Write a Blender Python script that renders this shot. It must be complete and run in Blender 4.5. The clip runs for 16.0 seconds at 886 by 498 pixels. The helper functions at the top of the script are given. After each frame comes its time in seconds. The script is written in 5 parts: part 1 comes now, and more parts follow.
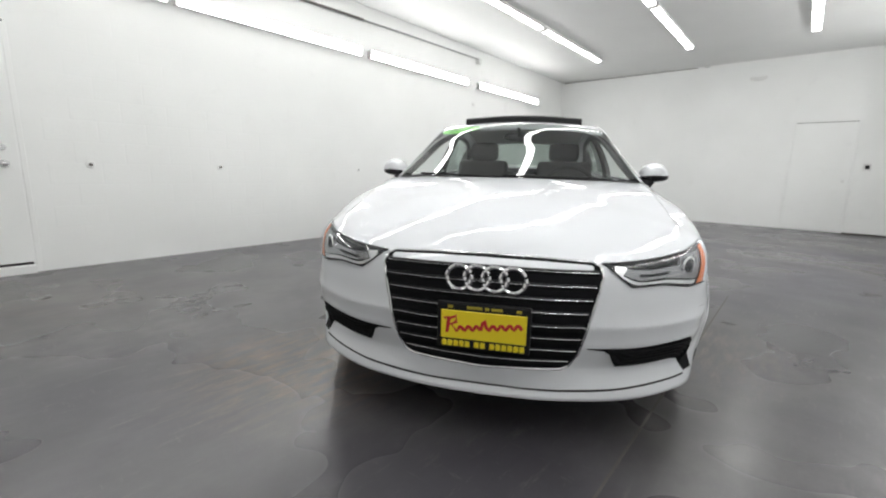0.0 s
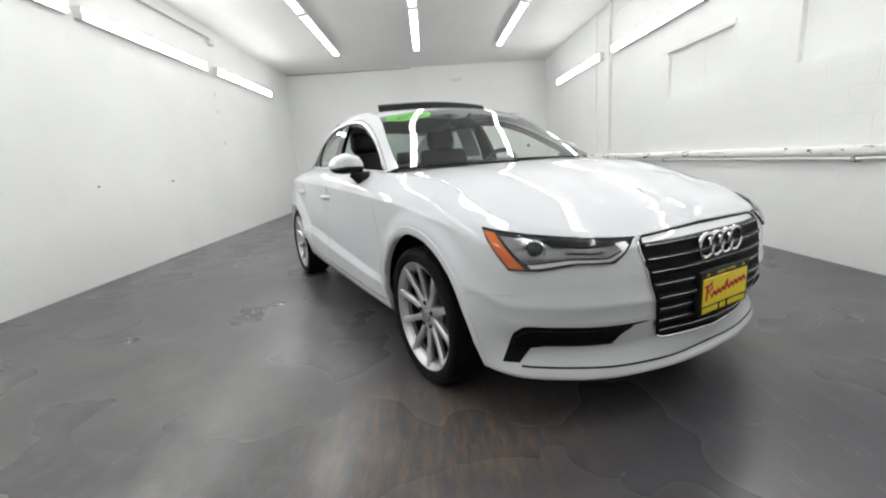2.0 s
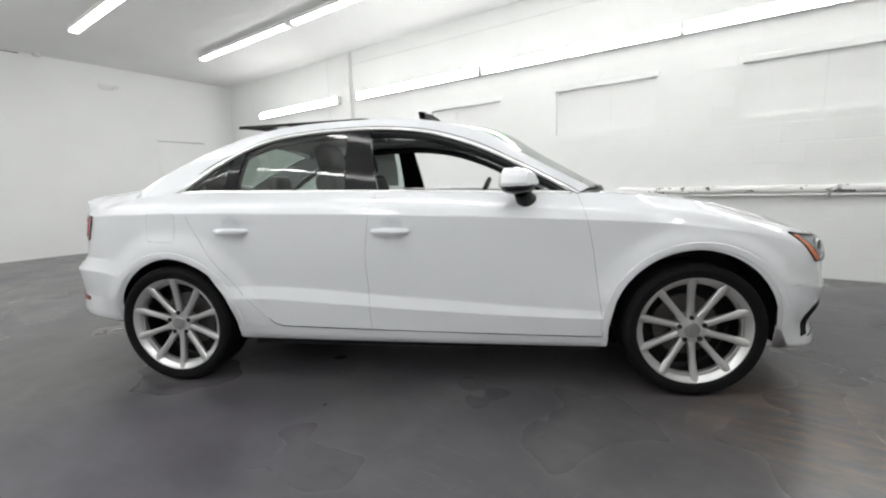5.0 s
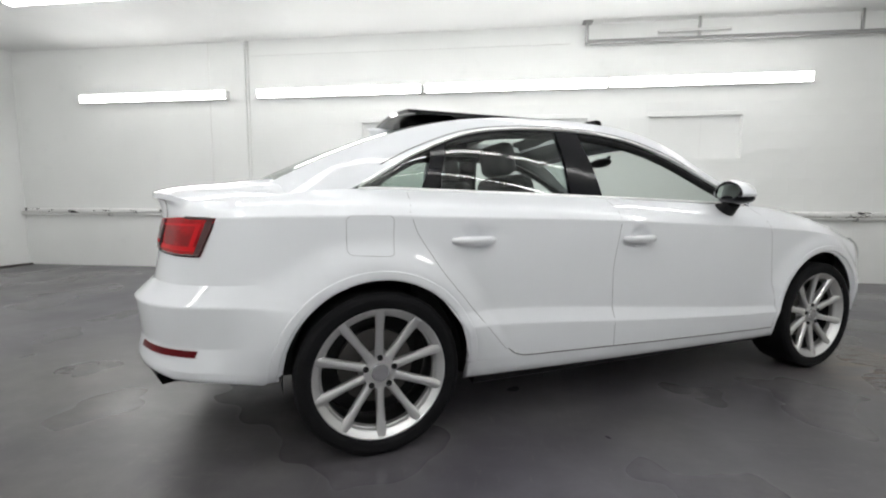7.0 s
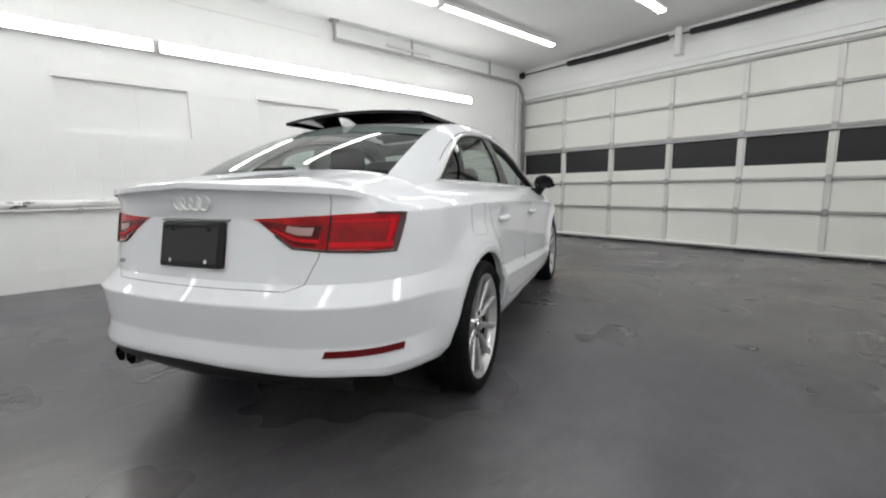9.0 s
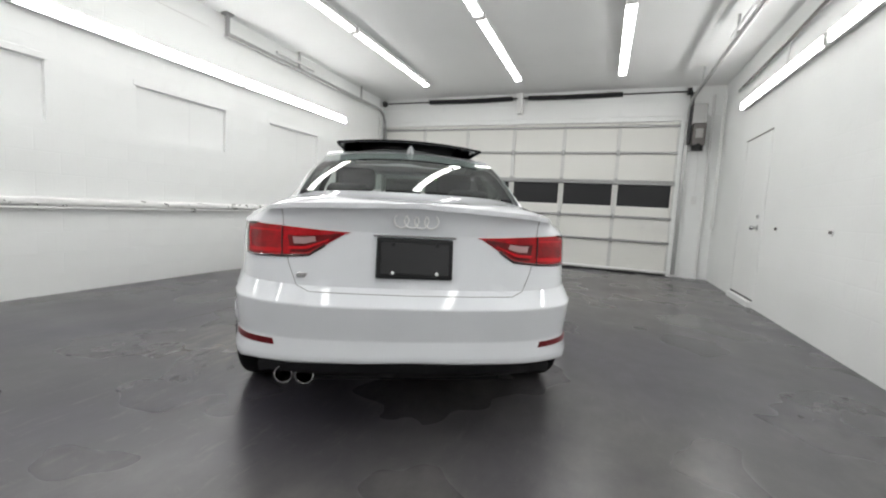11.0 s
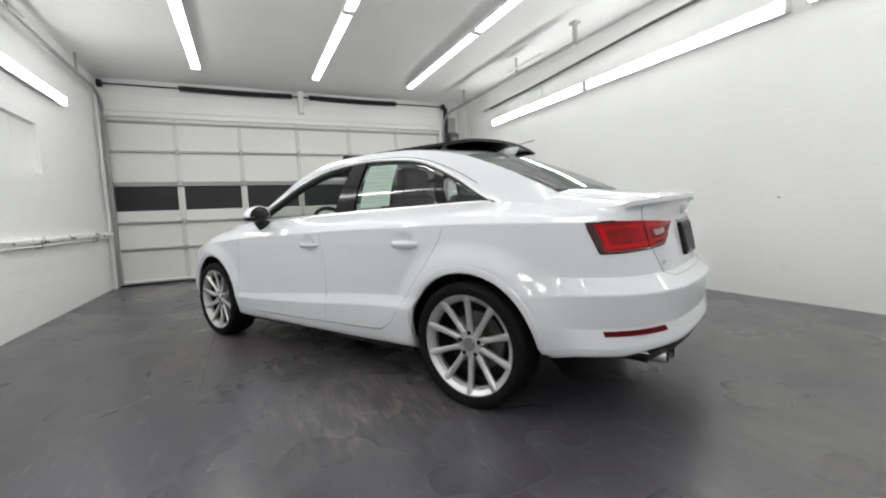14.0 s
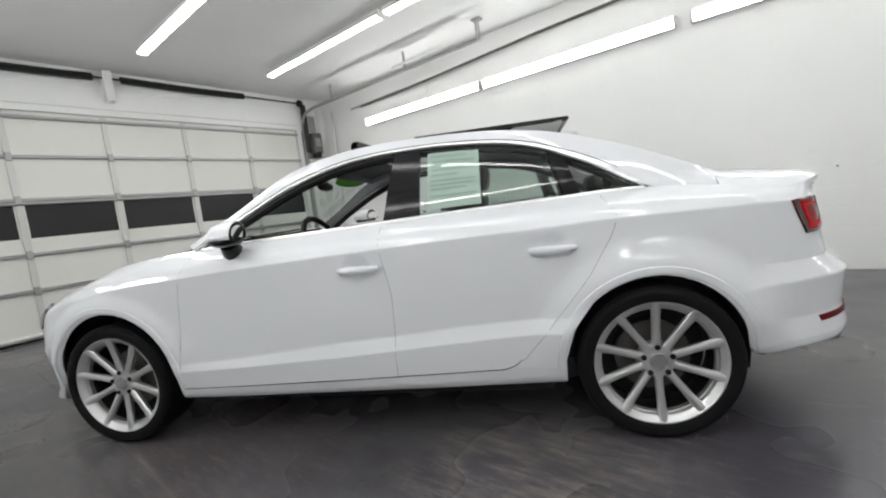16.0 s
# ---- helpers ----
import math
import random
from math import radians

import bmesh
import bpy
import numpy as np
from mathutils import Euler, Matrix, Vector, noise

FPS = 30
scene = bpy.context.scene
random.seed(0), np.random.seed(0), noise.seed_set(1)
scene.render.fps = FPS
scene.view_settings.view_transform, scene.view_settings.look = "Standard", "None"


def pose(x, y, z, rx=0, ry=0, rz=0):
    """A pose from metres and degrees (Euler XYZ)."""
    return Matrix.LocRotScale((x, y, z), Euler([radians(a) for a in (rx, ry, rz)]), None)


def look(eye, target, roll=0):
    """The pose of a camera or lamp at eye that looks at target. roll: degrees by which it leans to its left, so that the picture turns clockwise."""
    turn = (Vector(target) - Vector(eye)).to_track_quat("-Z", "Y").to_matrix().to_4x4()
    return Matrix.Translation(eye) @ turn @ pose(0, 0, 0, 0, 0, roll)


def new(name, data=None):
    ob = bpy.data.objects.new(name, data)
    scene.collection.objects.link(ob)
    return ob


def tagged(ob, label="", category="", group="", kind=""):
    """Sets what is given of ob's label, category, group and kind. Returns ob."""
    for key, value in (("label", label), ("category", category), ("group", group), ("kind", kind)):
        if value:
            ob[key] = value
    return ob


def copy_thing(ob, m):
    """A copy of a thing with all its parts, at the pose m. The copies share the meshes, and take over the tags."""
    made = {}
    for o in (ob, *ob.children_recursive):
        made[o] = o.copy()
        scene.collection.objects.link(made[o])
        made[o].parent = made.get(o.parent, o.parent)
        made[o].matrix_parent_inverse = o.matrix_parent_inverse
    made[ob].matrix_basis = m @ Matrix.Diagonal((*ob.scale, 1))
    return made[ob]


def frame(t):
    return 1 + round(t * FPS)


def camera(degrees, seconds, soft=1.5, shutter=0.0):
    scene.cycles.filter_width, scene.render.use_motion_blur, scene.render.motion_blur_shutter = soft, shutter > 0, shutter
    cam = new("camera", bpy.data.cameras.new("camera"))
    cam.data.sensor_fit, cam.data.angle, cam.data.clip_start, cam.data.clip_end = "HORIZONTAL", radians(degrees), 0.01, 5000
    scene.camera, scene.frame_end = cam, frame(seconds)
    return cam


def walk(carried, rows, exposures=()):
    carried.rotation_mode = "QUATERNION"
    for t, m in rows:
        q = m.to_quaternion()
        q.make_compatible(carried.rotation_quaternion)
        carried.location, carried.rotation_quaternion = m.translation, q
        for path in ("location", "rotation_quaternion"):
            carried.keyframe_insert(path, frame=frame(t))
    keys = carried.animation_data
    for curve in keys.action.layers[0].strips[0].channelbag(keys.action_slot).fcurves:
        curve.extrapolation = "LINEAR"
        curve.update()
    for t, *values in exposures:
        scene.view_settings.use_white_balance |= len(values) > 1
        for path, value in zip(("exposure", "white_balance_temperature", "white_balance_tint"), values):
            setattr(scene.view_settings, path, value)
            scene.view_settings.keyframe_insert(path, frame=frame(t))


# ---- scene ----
# ---- camera and its walk
cam = camera(93.08, 16.0, soft=2.1)
PATH = [
    (0, (-1.799, 3.081, 1.016), (-0.530, 1.580, 0.646), 1.39),
    (0.5, (-1.379, 3.207, 1.012), (-0.345, 1.536, 0.636), 2.16),
    (1, (-0.904, 3.329, 1.020), (-0.205, 1.502, 0.603), -1.51),
    (1.5, (-0.416, 3.385, 1.019), (0.011, 1.468, 0.640), -2.04),
    (2, (0.080, 3.411, 1.015), (0.036, 1.455, 0.602), -3.91),
    (2.5, (0.583, 3.298, 0.997), (0.300, 1.368, 0.557), -4.80),
    (3, (1.045, 3.126, 1.007), (0.448, 1.255, 0.633), -2.94),
    (3.5, (1.466, 2.828, 1.005), (0.569, 1.084, 0.615), -4.54),
    (3.7, (1.617, 2.686, 1.036), (0.622, 0.989, 0.676), -4.04),
    (5.8, (2.626, 0.958, 0.991), (0.806, 0.184, 0.690), 0.26),
    (6, (2.686, 0.746, 0.984), (0.836, 0.043, 0.692), 0.93),
    (6.5, (2.823, 0.221, 0.992), (0.886, -0.210, 0.745), 0.48),
    (7, (2.881, -0.341, 0.947), (0.905, -0.589, 0.753), 0.25),
    (7.5, (2.893, -0.868, 0.948), (0.909, -0.755, 0.727), 2.10),
    (8, (2.890, -1.383, 0.942), (0.961, -0.929, 0.670), -1.49),
    (8.5, (2.854, -1.806, 0.967), (1.049, -0.994, 0.685), -0.20),
    (9, (2.774, -2.211, 0.992), (1.273, -0.921, 0.703), -0.84),
    (9.5, (2.587, -2.587, 0.977), (1.296, -1.088, 0.682), -2.23),
    (10, (2.374, -2.938, 0.988), (1.303, -1.275, 0.689), -0.25),
    (10.2, (2.272, -3.074, 1.010), (1.276, -1.361, 0.738), 0.20),
    (12.5, (0.307, -3.710, 0.987), (0.346, -1.713, 0.884), 3.45),
    (13, (-0.167, -3.656, 0.953), (0.196, -1.694, 0.812), -0.41),
    (13.5, (-0.638, -3.543, 0.961), (-0.013, -1.647, 0.829), -1.52),
    (14, (-1.100, -3.377, 0.976), (-0.262, -1.569, 0.807), -2.60),
    (14.5, (-1.456, -3.079, 1.011), (-0.509, -1.328, 0.820), -4.11),
    (15, (-1.721, -2.740, 1.009), (-0.518, -1.150, 0.853), -4.61),
    (15.5, (-1.866, -2.329, 1.013), (-0.514, -0.870, 0.808), -6.45),
    (16, (-1.928, -1.959, 1.047), (-0.381, -0.708, 0.843), -6.78),
]
walk(cam, [(t, look(eye, target, roll)) for t, eye, target, roll in PATH],
     [(0, 0.26), (2, 0.23), (3.5, 0.20), (6, 0.21), (7.5, 0.08), (8.5, 0.04), (10, 0.07), (12.5, 0.10), (14, 0.06), (16, 0.0)])

# ---- light: a closed room, lit by its own fluorescent tubes
world = bpy.data.worlds.new("world")
scene.world = world
world.use_nodes = True
world.node_tree.nodes["Background"].inputs[0].default_value = (0.02, 0.02, 0.022, 1)
world.node_tree.nodes["Background"].inputs[1].default_value = 0.3
scene.view_settings.exposure = 0.0


# ---- materials
def nodes_of(name):
    m = bpy.data.materials.new(name)
    m.use_nodes = True
    return m, m.node_tree.nodes, m.node_tree.links, m.node_tree.nodes["Principled BSDF"]


def plain(name, color, rough=0.5, metal=0.0, coat=0.0, spec=0.5, trans=0.0, ior=1.45, emit=None, strength=0.0):
    m, n, l, b = nodes_of(name)
    b.inputs["Base Color"].default_value = (*color, 1)
    b.inputs["Roughness"].default_value = rough
    b.inputs["Metallic"].default_value = metal
    b.inputs["Coat Weight"].default_value = coat
    b.inputs["Coat Roughness"].default_value = 0.03
    b.inputs["Specular IOR Level"].default_value = spec
    b.inputs["Transmission Weight"].default_value = trans
    b.inputs["IOR"].default_value = ior
    if emit:
        b.inputs["Emission Color"].default_value = (*emit, 1)
        b.inputs["Emission Strength"].default_value = strength
    return m


def noise_tex(n, l, scale, detail=4.0, rough=0.55, coord="Object", stretch=(1, 1, 1), turn=0):
    tc = n.new("ShaderNodeTexCoord")
    mp = n.new("ShaderNodeMapping")
    mp.inputs["Scale"].default_value = stretch
    mp.inputs["Location"].default_value = (3.71, 1.37, 0.43)
    mp.inputs["Rotation"].default_value = (0, 0, radians(turn))
    tx = n.new("ShaderNodeTexNoise")
    tx.inputs["Scale"].default_value = scale
    tx.inputs["Detail"].default_value = detail
    tx.inputs["Roughness"].default_value = rough
    l.new(tc.outputs[coord], mp.inputs["Vector"])
    l.new(mp.outputs["Vector"], tx.inputs["Vector"])
    return tx.outputs["Fac"]


def ramp(n, l, fac, stops):
    r = n.new("ShaderNodeValToRGB")
    e = r.color_ramp.elements
    while len(e) < len(stops):
        e.new(0.5)
    for k, (p, c) in enumerate(stops):
        e[k].position = p
        e[k].color = (*c, 1) if len(c) == 3 else c
    l.new(fac, r.inputs["Fac"])
    return r.outputs["Color"]


def mix(n, l, fac, a, b, kind="MIX"):
    x = n.new("ShaderNodeMix")
    x.data_type, x.blend_type = "RGBA", kind
    for sock, v in ((x.inputs[0], fac), (x.inputs[6], a), (x.inputs[7], b)):
        if isinstance(v, (int, float)):
            sock.default_value = v
        elif isinstance(v, tuple):
            sock.default_value = (*v, 1)
        else:
            l.new(v, sock)
    return x.outputs[2]


def bump(n, l, b, height, strength, dist=0.01):
    k = n.new("ShaderNodeBump")
    k.inputs["Strength"].default_value = strength
    k.inputs["Distance"].default_value = dist
    l.new(height, k.inputs["Height"])
    l.new(k.outputs["Normal"], b.inputs["Normal"])


def painted_wall(name, base=(0.80, 0.81, 0.80), grain=60.0, relief=0.12):
    m, n, l, b = nodes_of(name)
    big = noise_tex(n, l, 0.7, 3)
    fine = noise_tex(n, l, grain, 5)
    dirt = noise_tex(n, l, 3.2, 6, 0.7)
    c1 = mix(n, l, ramp(n, l, big, [(0.3, (0, 0, 0)), (0.7, (1, 1, 1))]), base, tuple(v * 0.94 for v in base))
    spots = ramp(n, l, dirt, [(0.60, (0, 0, 0)), (0.80, (1, 1, 1))])
    c2 = mix(n, l, mix(n, l, 0.25, (0, 0, 0), spots), c1, tuple(v * 0.72 for v in base))
    l.new(c2, b.inputs["Base Color"])
    b.inputs["Roughness"].default_value = 0.55
    b.inputs["Specular IOR Level"].default_value = 0.3
    bump(n, l, b, fine, relief, 0.004)
    return m


def floor_material():
    m, n, l, b = nodes_of("dark grey epoxy floor")

    def soft(fac, a, z, top):
        return ramp(n, l, fac, [(a, (0, 0, 0)), (z, (top, top, top))])

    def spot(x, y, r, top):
        """A round area of another tone on the floor, fading out to its border."""
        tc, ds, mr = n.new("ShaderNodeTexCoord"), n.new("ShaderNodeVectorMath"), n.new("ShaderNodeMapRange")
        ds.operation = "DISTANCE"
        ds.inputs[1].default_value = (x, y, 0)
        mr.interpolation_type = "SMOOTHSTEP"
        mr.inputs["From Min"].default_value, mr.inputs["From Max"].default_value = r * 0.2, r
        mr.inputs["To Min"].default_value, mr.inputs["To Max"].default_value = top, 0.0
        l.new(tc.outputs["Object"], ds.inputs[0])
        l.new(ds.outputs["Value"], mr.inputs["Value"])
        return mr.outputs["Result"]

    big = noise_tex(n, l, 0.30, 3, 0.5)
    cloud = noise_tex(n, l, 0.8, 2, 0.45)
    mid = noise_tex(n, l, 2.2, 4, 0.52)
    fine = noise_tex(n, l, 9.0, 8, 0.72, stretch=(1, 0.6, 1))
    scrape = noise_tex(n, l, 9.0, 8, 0.78, stretch=(2.6, 0.5, 1), turn=28)
    scrape_b = noise_tex(n, l, 12.0, 8, 0.78, stretch=(0.6, 2.4, 1), turn=15)
    c = ramp(n, l, big, [(0.30, (0.100, 0.098, 0.103)), (0.50, (0.120, 0.117, 0.117)), (0.70, (0.138, 0.133, 0.127))])
    c = mix(n, l, soft(cloud, 0.40, 0.70, 0.90), c, (0.070, 0.065, 0.088))
    # broad tones: lighter to the east, darker before, behind and west of the car
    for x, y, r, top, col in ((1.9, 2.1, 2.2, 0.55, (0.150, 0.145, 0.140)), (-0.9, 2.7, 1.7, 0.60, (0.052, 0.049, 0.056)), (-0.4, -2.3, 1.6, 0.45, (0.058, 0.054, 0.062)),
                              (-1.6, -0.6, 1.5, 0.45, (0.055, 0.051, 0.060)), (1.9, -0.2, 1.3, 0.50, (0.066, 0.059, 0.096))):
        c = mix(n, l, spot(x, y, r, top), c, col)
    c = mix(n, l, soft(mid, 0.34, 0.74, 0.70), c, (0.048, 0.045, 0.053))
    # worn brownish patches, broken up by the scrape noise
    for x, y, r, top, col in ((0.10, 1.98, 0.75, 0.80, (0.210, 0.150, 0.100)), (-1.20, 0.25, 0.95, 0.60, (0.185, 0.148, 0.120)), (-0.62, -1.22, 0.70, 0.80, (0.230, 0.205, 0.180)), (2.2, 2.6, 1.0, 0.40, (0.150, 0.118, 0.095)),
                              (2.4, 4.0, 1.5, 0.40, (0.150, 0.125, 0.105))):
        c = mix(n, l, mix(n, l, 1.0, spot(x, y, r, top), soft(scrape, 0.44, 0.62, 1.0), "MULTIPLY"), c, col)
    c = mix(n, l, soft(fine, 0.38, 0.76, 0.55), c, (0.042, 0.039, 0.046))
    c = mix(n, l, mix(n, l, 1.0, soft(scrape, 0.56, 0.72, 0.50), soft(cloud, 0.40, 0.58, 1.0), "MULTIPLY"), c, (0.22, 0.205, 0.19))
    c = mix(n, l, mix(n, l, 1.0, soft(scrape_b, 0.58, 0.74, 0.45), soft(mid, 0.42, 0.56, 1.0), "MULTIPLY"), c, (0.20, 0.185, 0.175))
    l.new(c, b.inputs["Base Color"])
    l.new(ramp(n, l, noise_tex(n, l, 1.6, 2, 0.5), [(0.30, (0.24, 0.24, 0.24)), (0.70, (0.34, 0.34, 0.34))]), b.inputs["Roughness"])
    b.inputs["Specular IOR Level"].default_value = 0.55
    return m


def chipped_paint():
    m, n, l, b = nodes_of("chipped white paint over dark pipe")
    a = noise_tex(n, l, 9.0, 6, 0.75, stretch=(1, 0.5, 1))
    c = ramp(n, l, a, [(0.575, (0.80, 0.80, 0.79)), (0.60, (0.035, 0.033, 0.03))])
    l.new(c, b.inputs["Base Color"])
    b.inputs["Roughness"].default_value = 0.6
    bump(n, l, b, noise_tex(n, l, 25, 5), 0.6, 0.01)
    return m


M_CHIPPED = chipped_paint()
M_BLOCK = painted_wall("white painted block wall", (0.90, 0.91, 0.90), 45, 0.25)
M_WALL = painted_wall("white painted smooth wall", (0.90, 0.908, 0.90), 90, 0.08)
M_CEIL = painted_wall("white painted ceiling", (0.85, 0.855, 0.85), 70, 0.10)
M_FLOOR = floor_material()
M_WHITE_METAL = plain("white enamelled steel", (0.78, 0.78, 0.77), 0.35)
M_TUBE = plain("lit fluorescent lens", (0.9, 0.9, 0.9), 0.4, emit=(0.99, 0.99, 0.972), strength=13.5)
M_TUBE_WALL = plain("lit wall fluorescent lens", (0.9, 0.9, 0.9), 0.4, emit=(0.99, 0.99, 0.972), strength=19.0)
M_STEEL = plain("galvanised steel", (0.42, 0.42, 0.42), 0.42, 0.85)
M_DARK_STEEL = plain("oiled dark spring steel", (0.03, 0.03, 0.032), 0.45, 0.5)
M_DOOR_PANEL = painted_wall("off-white garage door skin", (0.80, 0.795, 0.76), 30, 0.06)
M_STILE = plain("dusty galvanised upright", (0.64, 0.64, 0.62), 0.5, 0.2)
M_BLACK = plain("black plastic", (0.010, 0.010, 0.011), 0.45, spec=0.3)
M_DARK_PANE = plain("blacked-out window pane", (0.012, 0.012, 0.014), 0.38)
M_GREY_BOX = plain("grey metal housing", (0.13, 0.12, 0.115), 0.5, 0.3)


# ---- mesh helpers
def finish(bm, name, material, smooth=False, sharp=40):
    me = bpy.data.meshes.new(name)
    bmesh.ops.recalc_face_normals(bm, faces=bm.faces)
    bm.to_mesh(me)
    bm.free()
    if material:
        me.materials.append(material)
    if smooth:
        me.polygons.foreach_set("use_smooth", [True] * len(me.polygons))
        me.set_sharp_from_angle(angle=radians(sharp))
    return me


def part(name, bm, material, parent=None, label="", smooth=False, sharp=40):
    """One mesh object, under a thing or under a part."""
    ob = new(name, finish(bm, name, material, smooth, sharp))
    ob.parent = parent
    return tagged(ob, label) if label else ob


def thing(name, m, label, category, group="", kind=""):
    ob = new(name)
    ob.empty_display_size = 0.1
    ob.matrix_basis = m
    return tagged(ob, label, category, group, kind)


def box(bm, x0, x1, y0, y1, z0, z1, bev=0.0, seg=1):
    r = bmesh.ops.create_cube(bm, size=1.0, matrix=Matrix.LocRotScale(((x0 + x1) / 2, (y0 + y1) / 2, (z0 + z1) / 2), None, (x1 - x0, y1 - y0, z1 - z0)))
    if bev:
        edges = list({e for v in r["verts"] for e in v.link_edges})
        bmesh.ops.bevel(bm, geom=edges, offset=bev, segments=seg, affect="EDGES", profile=0.5)
    return bm


def cyl(bm, a, b, r, seg=12, r2=None, caps=True):
    a, b = Vector(a), Vector(b)
    m = Matrix.Translation((a + b) / 2) @ (b - a).to_track_quat("Z", "Y").to_matrix().to_4x4()
    bmesh.ops.create_cone(bm, cap_ends=caps, segments=seg, radius1=r, radius2=r if r2 is None else r2, depth=(b - a).length, matrix=m)
    return bm


def tube_path(bm, pts, r, seg=8, closed=False):
    """A pipe along points; r is a number, or one for each point."""
    pts = [Vector(p) for p in pts]
    count = len(pts)
    rings = []
    up = Vector((0, 0, 1))
    for i, p in enumerate(pts):
        q0, q1 = (pts[(i - 1) % count], pts[(i + 1) % count]) if closed else (pts[max(i - 1, 0)], pts[min(i + 1, count - 1)])
        d = (q1 - q0).normalized()
        side = d.cross(up if abs(d.z) < 0.95 else Vector((1, 0, 0))).normalized()
        top = side.cross(d)
        rr = r[i] if isinstance(r, (list, tuple)) else r
        rings.append([bm.verts.new(p + rr * (math.cos(2 * math.pi * k / seg) * side + math.sin(2 * math.pi * k / seg) * top)) for k in range(seg)])
    for i in range(count if closed else count - 1):
        a, b = rings[i], rings[(i + 1) % count]
        for k in range(seg):
            bm.faces.new((a[k], a[(k + 1) % seg], b[(k + 1) % seg], b[k]))
    if not closed:
        bm.faces.new(rings[0][::-1])
        bm.faces.new(rings[-1])
    return bm


def prism(bm, outline, axis, a, b):
    """A flat outline of (u, v), pushed from a to b along an axis: x takes (y, z), y takes (x, z), z takes (x, y)."""
    def at(u, v, w):
        return {"x": (w, u, v), "y": (u, w, v), "z": (u, v, w)}[axis]
    lo = [bm.verts.new(at(u, v, a)) for u, v in outline]
    hi = [bm.verts.new(at(u, v, b)) for u, v in outline]
    k = len(outline)
    bm.faces.new(lo)
    bm.faces.new(hi[::-1])
    for i in range(k):
        bm.faces.new((lo[i], hi[i], hi[(i + 1) % k], lo[(i + 1) % k]))
    return bm

# ---- the room: x -3.12 to 3.5, y -8 to 5.1, ceiling at 3.37
XW, XE, YS, YN, ZC = -3.12, 3.5, -8.0, 5.1, 3.37


def structure(name, bm, material, label, category):
    return tagged(part(name, bm, material), label, category, kind="structure")


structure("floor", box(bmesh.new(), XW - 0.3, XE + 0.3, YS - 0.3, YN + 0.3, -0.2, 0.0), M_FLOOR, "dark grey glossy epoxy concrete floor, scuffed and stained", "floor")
structure("trim", box(bmesh.new(), -1.431, -1.421, -1.2, 3.2, -0.002, 0.0008), plain("worn joint filler", (0.115, 0.105, 0.098), 0.5), "narrow worn joint line in the floor", "joint")
structure("ceiling", box(bmesh.new(), XW - 0.3, XE + 0.3, YS - 0.3, YN + 0.3, ZC, ZC + 0.2), M_CEIL, "smooth white painted flat garage ceiling", "ceiling")
structure("wall_south", box(bmesh.new(), XW - 0.3, XE + 0.3, YS - 0.25, YS, 0.0, ZC), M_WALL, "plain smooth white painted end wall", "wall")

# west wall with three blocked-up window niches
WIN = [(-2.28, -1.10), (-0.30, 0.86), (1.66, 2.80)]
WZ0, WZ1 = 1.62, 2.19
bm = bmesh.new()
box(bm, XW - 0.25, XW, YS, YN, 0, WZ0)
box(bm, XW - 0.25, XW, YS, YN, WZ1, ZC)
edges_y = [YS] + [v for w in WIN for v in w] + [YN]
for a, b in zip(edges_y[::2], edges_y[1::2]):
    box(bm, XW - 0.25, XW, a, b, WZ0, WZ1)
wall_west = structure("wall_west", bm, M_BLOCK, "white painted concrete block wall with blocked windows", "wall")
for k, (a, b) in enumerate(WIN):
    w = thing(f"window_{k + 1}", pose(XW, (a + b) / 2, WZ0), "blocked-up window niche painted over in white", "window", kind="structure")
    h = (b - a) / 2
    part("board", box(bmesh.new(), -0.12, -0.045, -h, h, 0, WZ1 - WZ0), M_WALL, w)
    part("board_joint", box(bmesh.new(), -0.046, -0.0435, 0.08, 0.088, 0.0, WZ1 - WZ0 - 0.03), M_CEIL, w)
    part("lintel", box(bmesh.new(), -0.058, 0.006, -h - 0.03, h + 0.03, WZ1 - WZ0 - 0.03, WZ1 - WZ0 + 0.03, 0.004), M_WALL, w)

# east wall
structure("wall_east", box(bmesh.new(), XE, XE + 0.25, YS, YN, 0, ZC), M_WALL, "smooth white painted long side wall", "wall")

# north wall round the garage door opening
GX0, GX1, GZ = -3.06, 2.86, 2.78
bm = bmesh.new()
box(bm, XW - 0.3, GX0, YN, YN + 0.25, 0, ZC)
box(bm, GX1, XE + 0.3, YN, YN + 0.25, 0, ZC)
box(bm, GX0, GX1, YN, YN + 0.25, GZ, ZC)
structure("wall_north", bm, M_WALL, "white painted wall around the garage door", "wall")

# ---- fluorescent strip lights
def strip_light(lens, length=2.44):
    t = thing("strip_light", Matrix(), "long white fluorescent strip light, switched on", "light", "fluorescent strip lights")
    h = length / 2
    bm = bmesh.new()
    prism(bm, [(-0.045, 0.0), (0.045, 0.0), (0.064, -0.045), (0.064, -0.062), (-0.064, -0.062), (-0.064, -0.045)], "y", -h, h)
    part("housing", bm, M_WHITE_METAL, t)
    for s in (-1, 1):
        bm = bmesh.new()
        ring = [(0.058 * math.cos(a), -0.060 - 0.026 * math.sin(a)) for a in [math.pi * k / 8 for k in range(9)]]
        prism(bm, ring, "y", s * h * 0.5 - h * 0.485, s * h * 0.5 + h * 0.485)
        part("diffuser", bm, lens, t, "glowing white diffuser")
        part("end_cap", box(bmesh.new(), -0.060, 0.060, s * h - 0.012, s * h + 0.012, -0.088, 0.0, 0.004), M_WHITE_METAL, t)
    return t


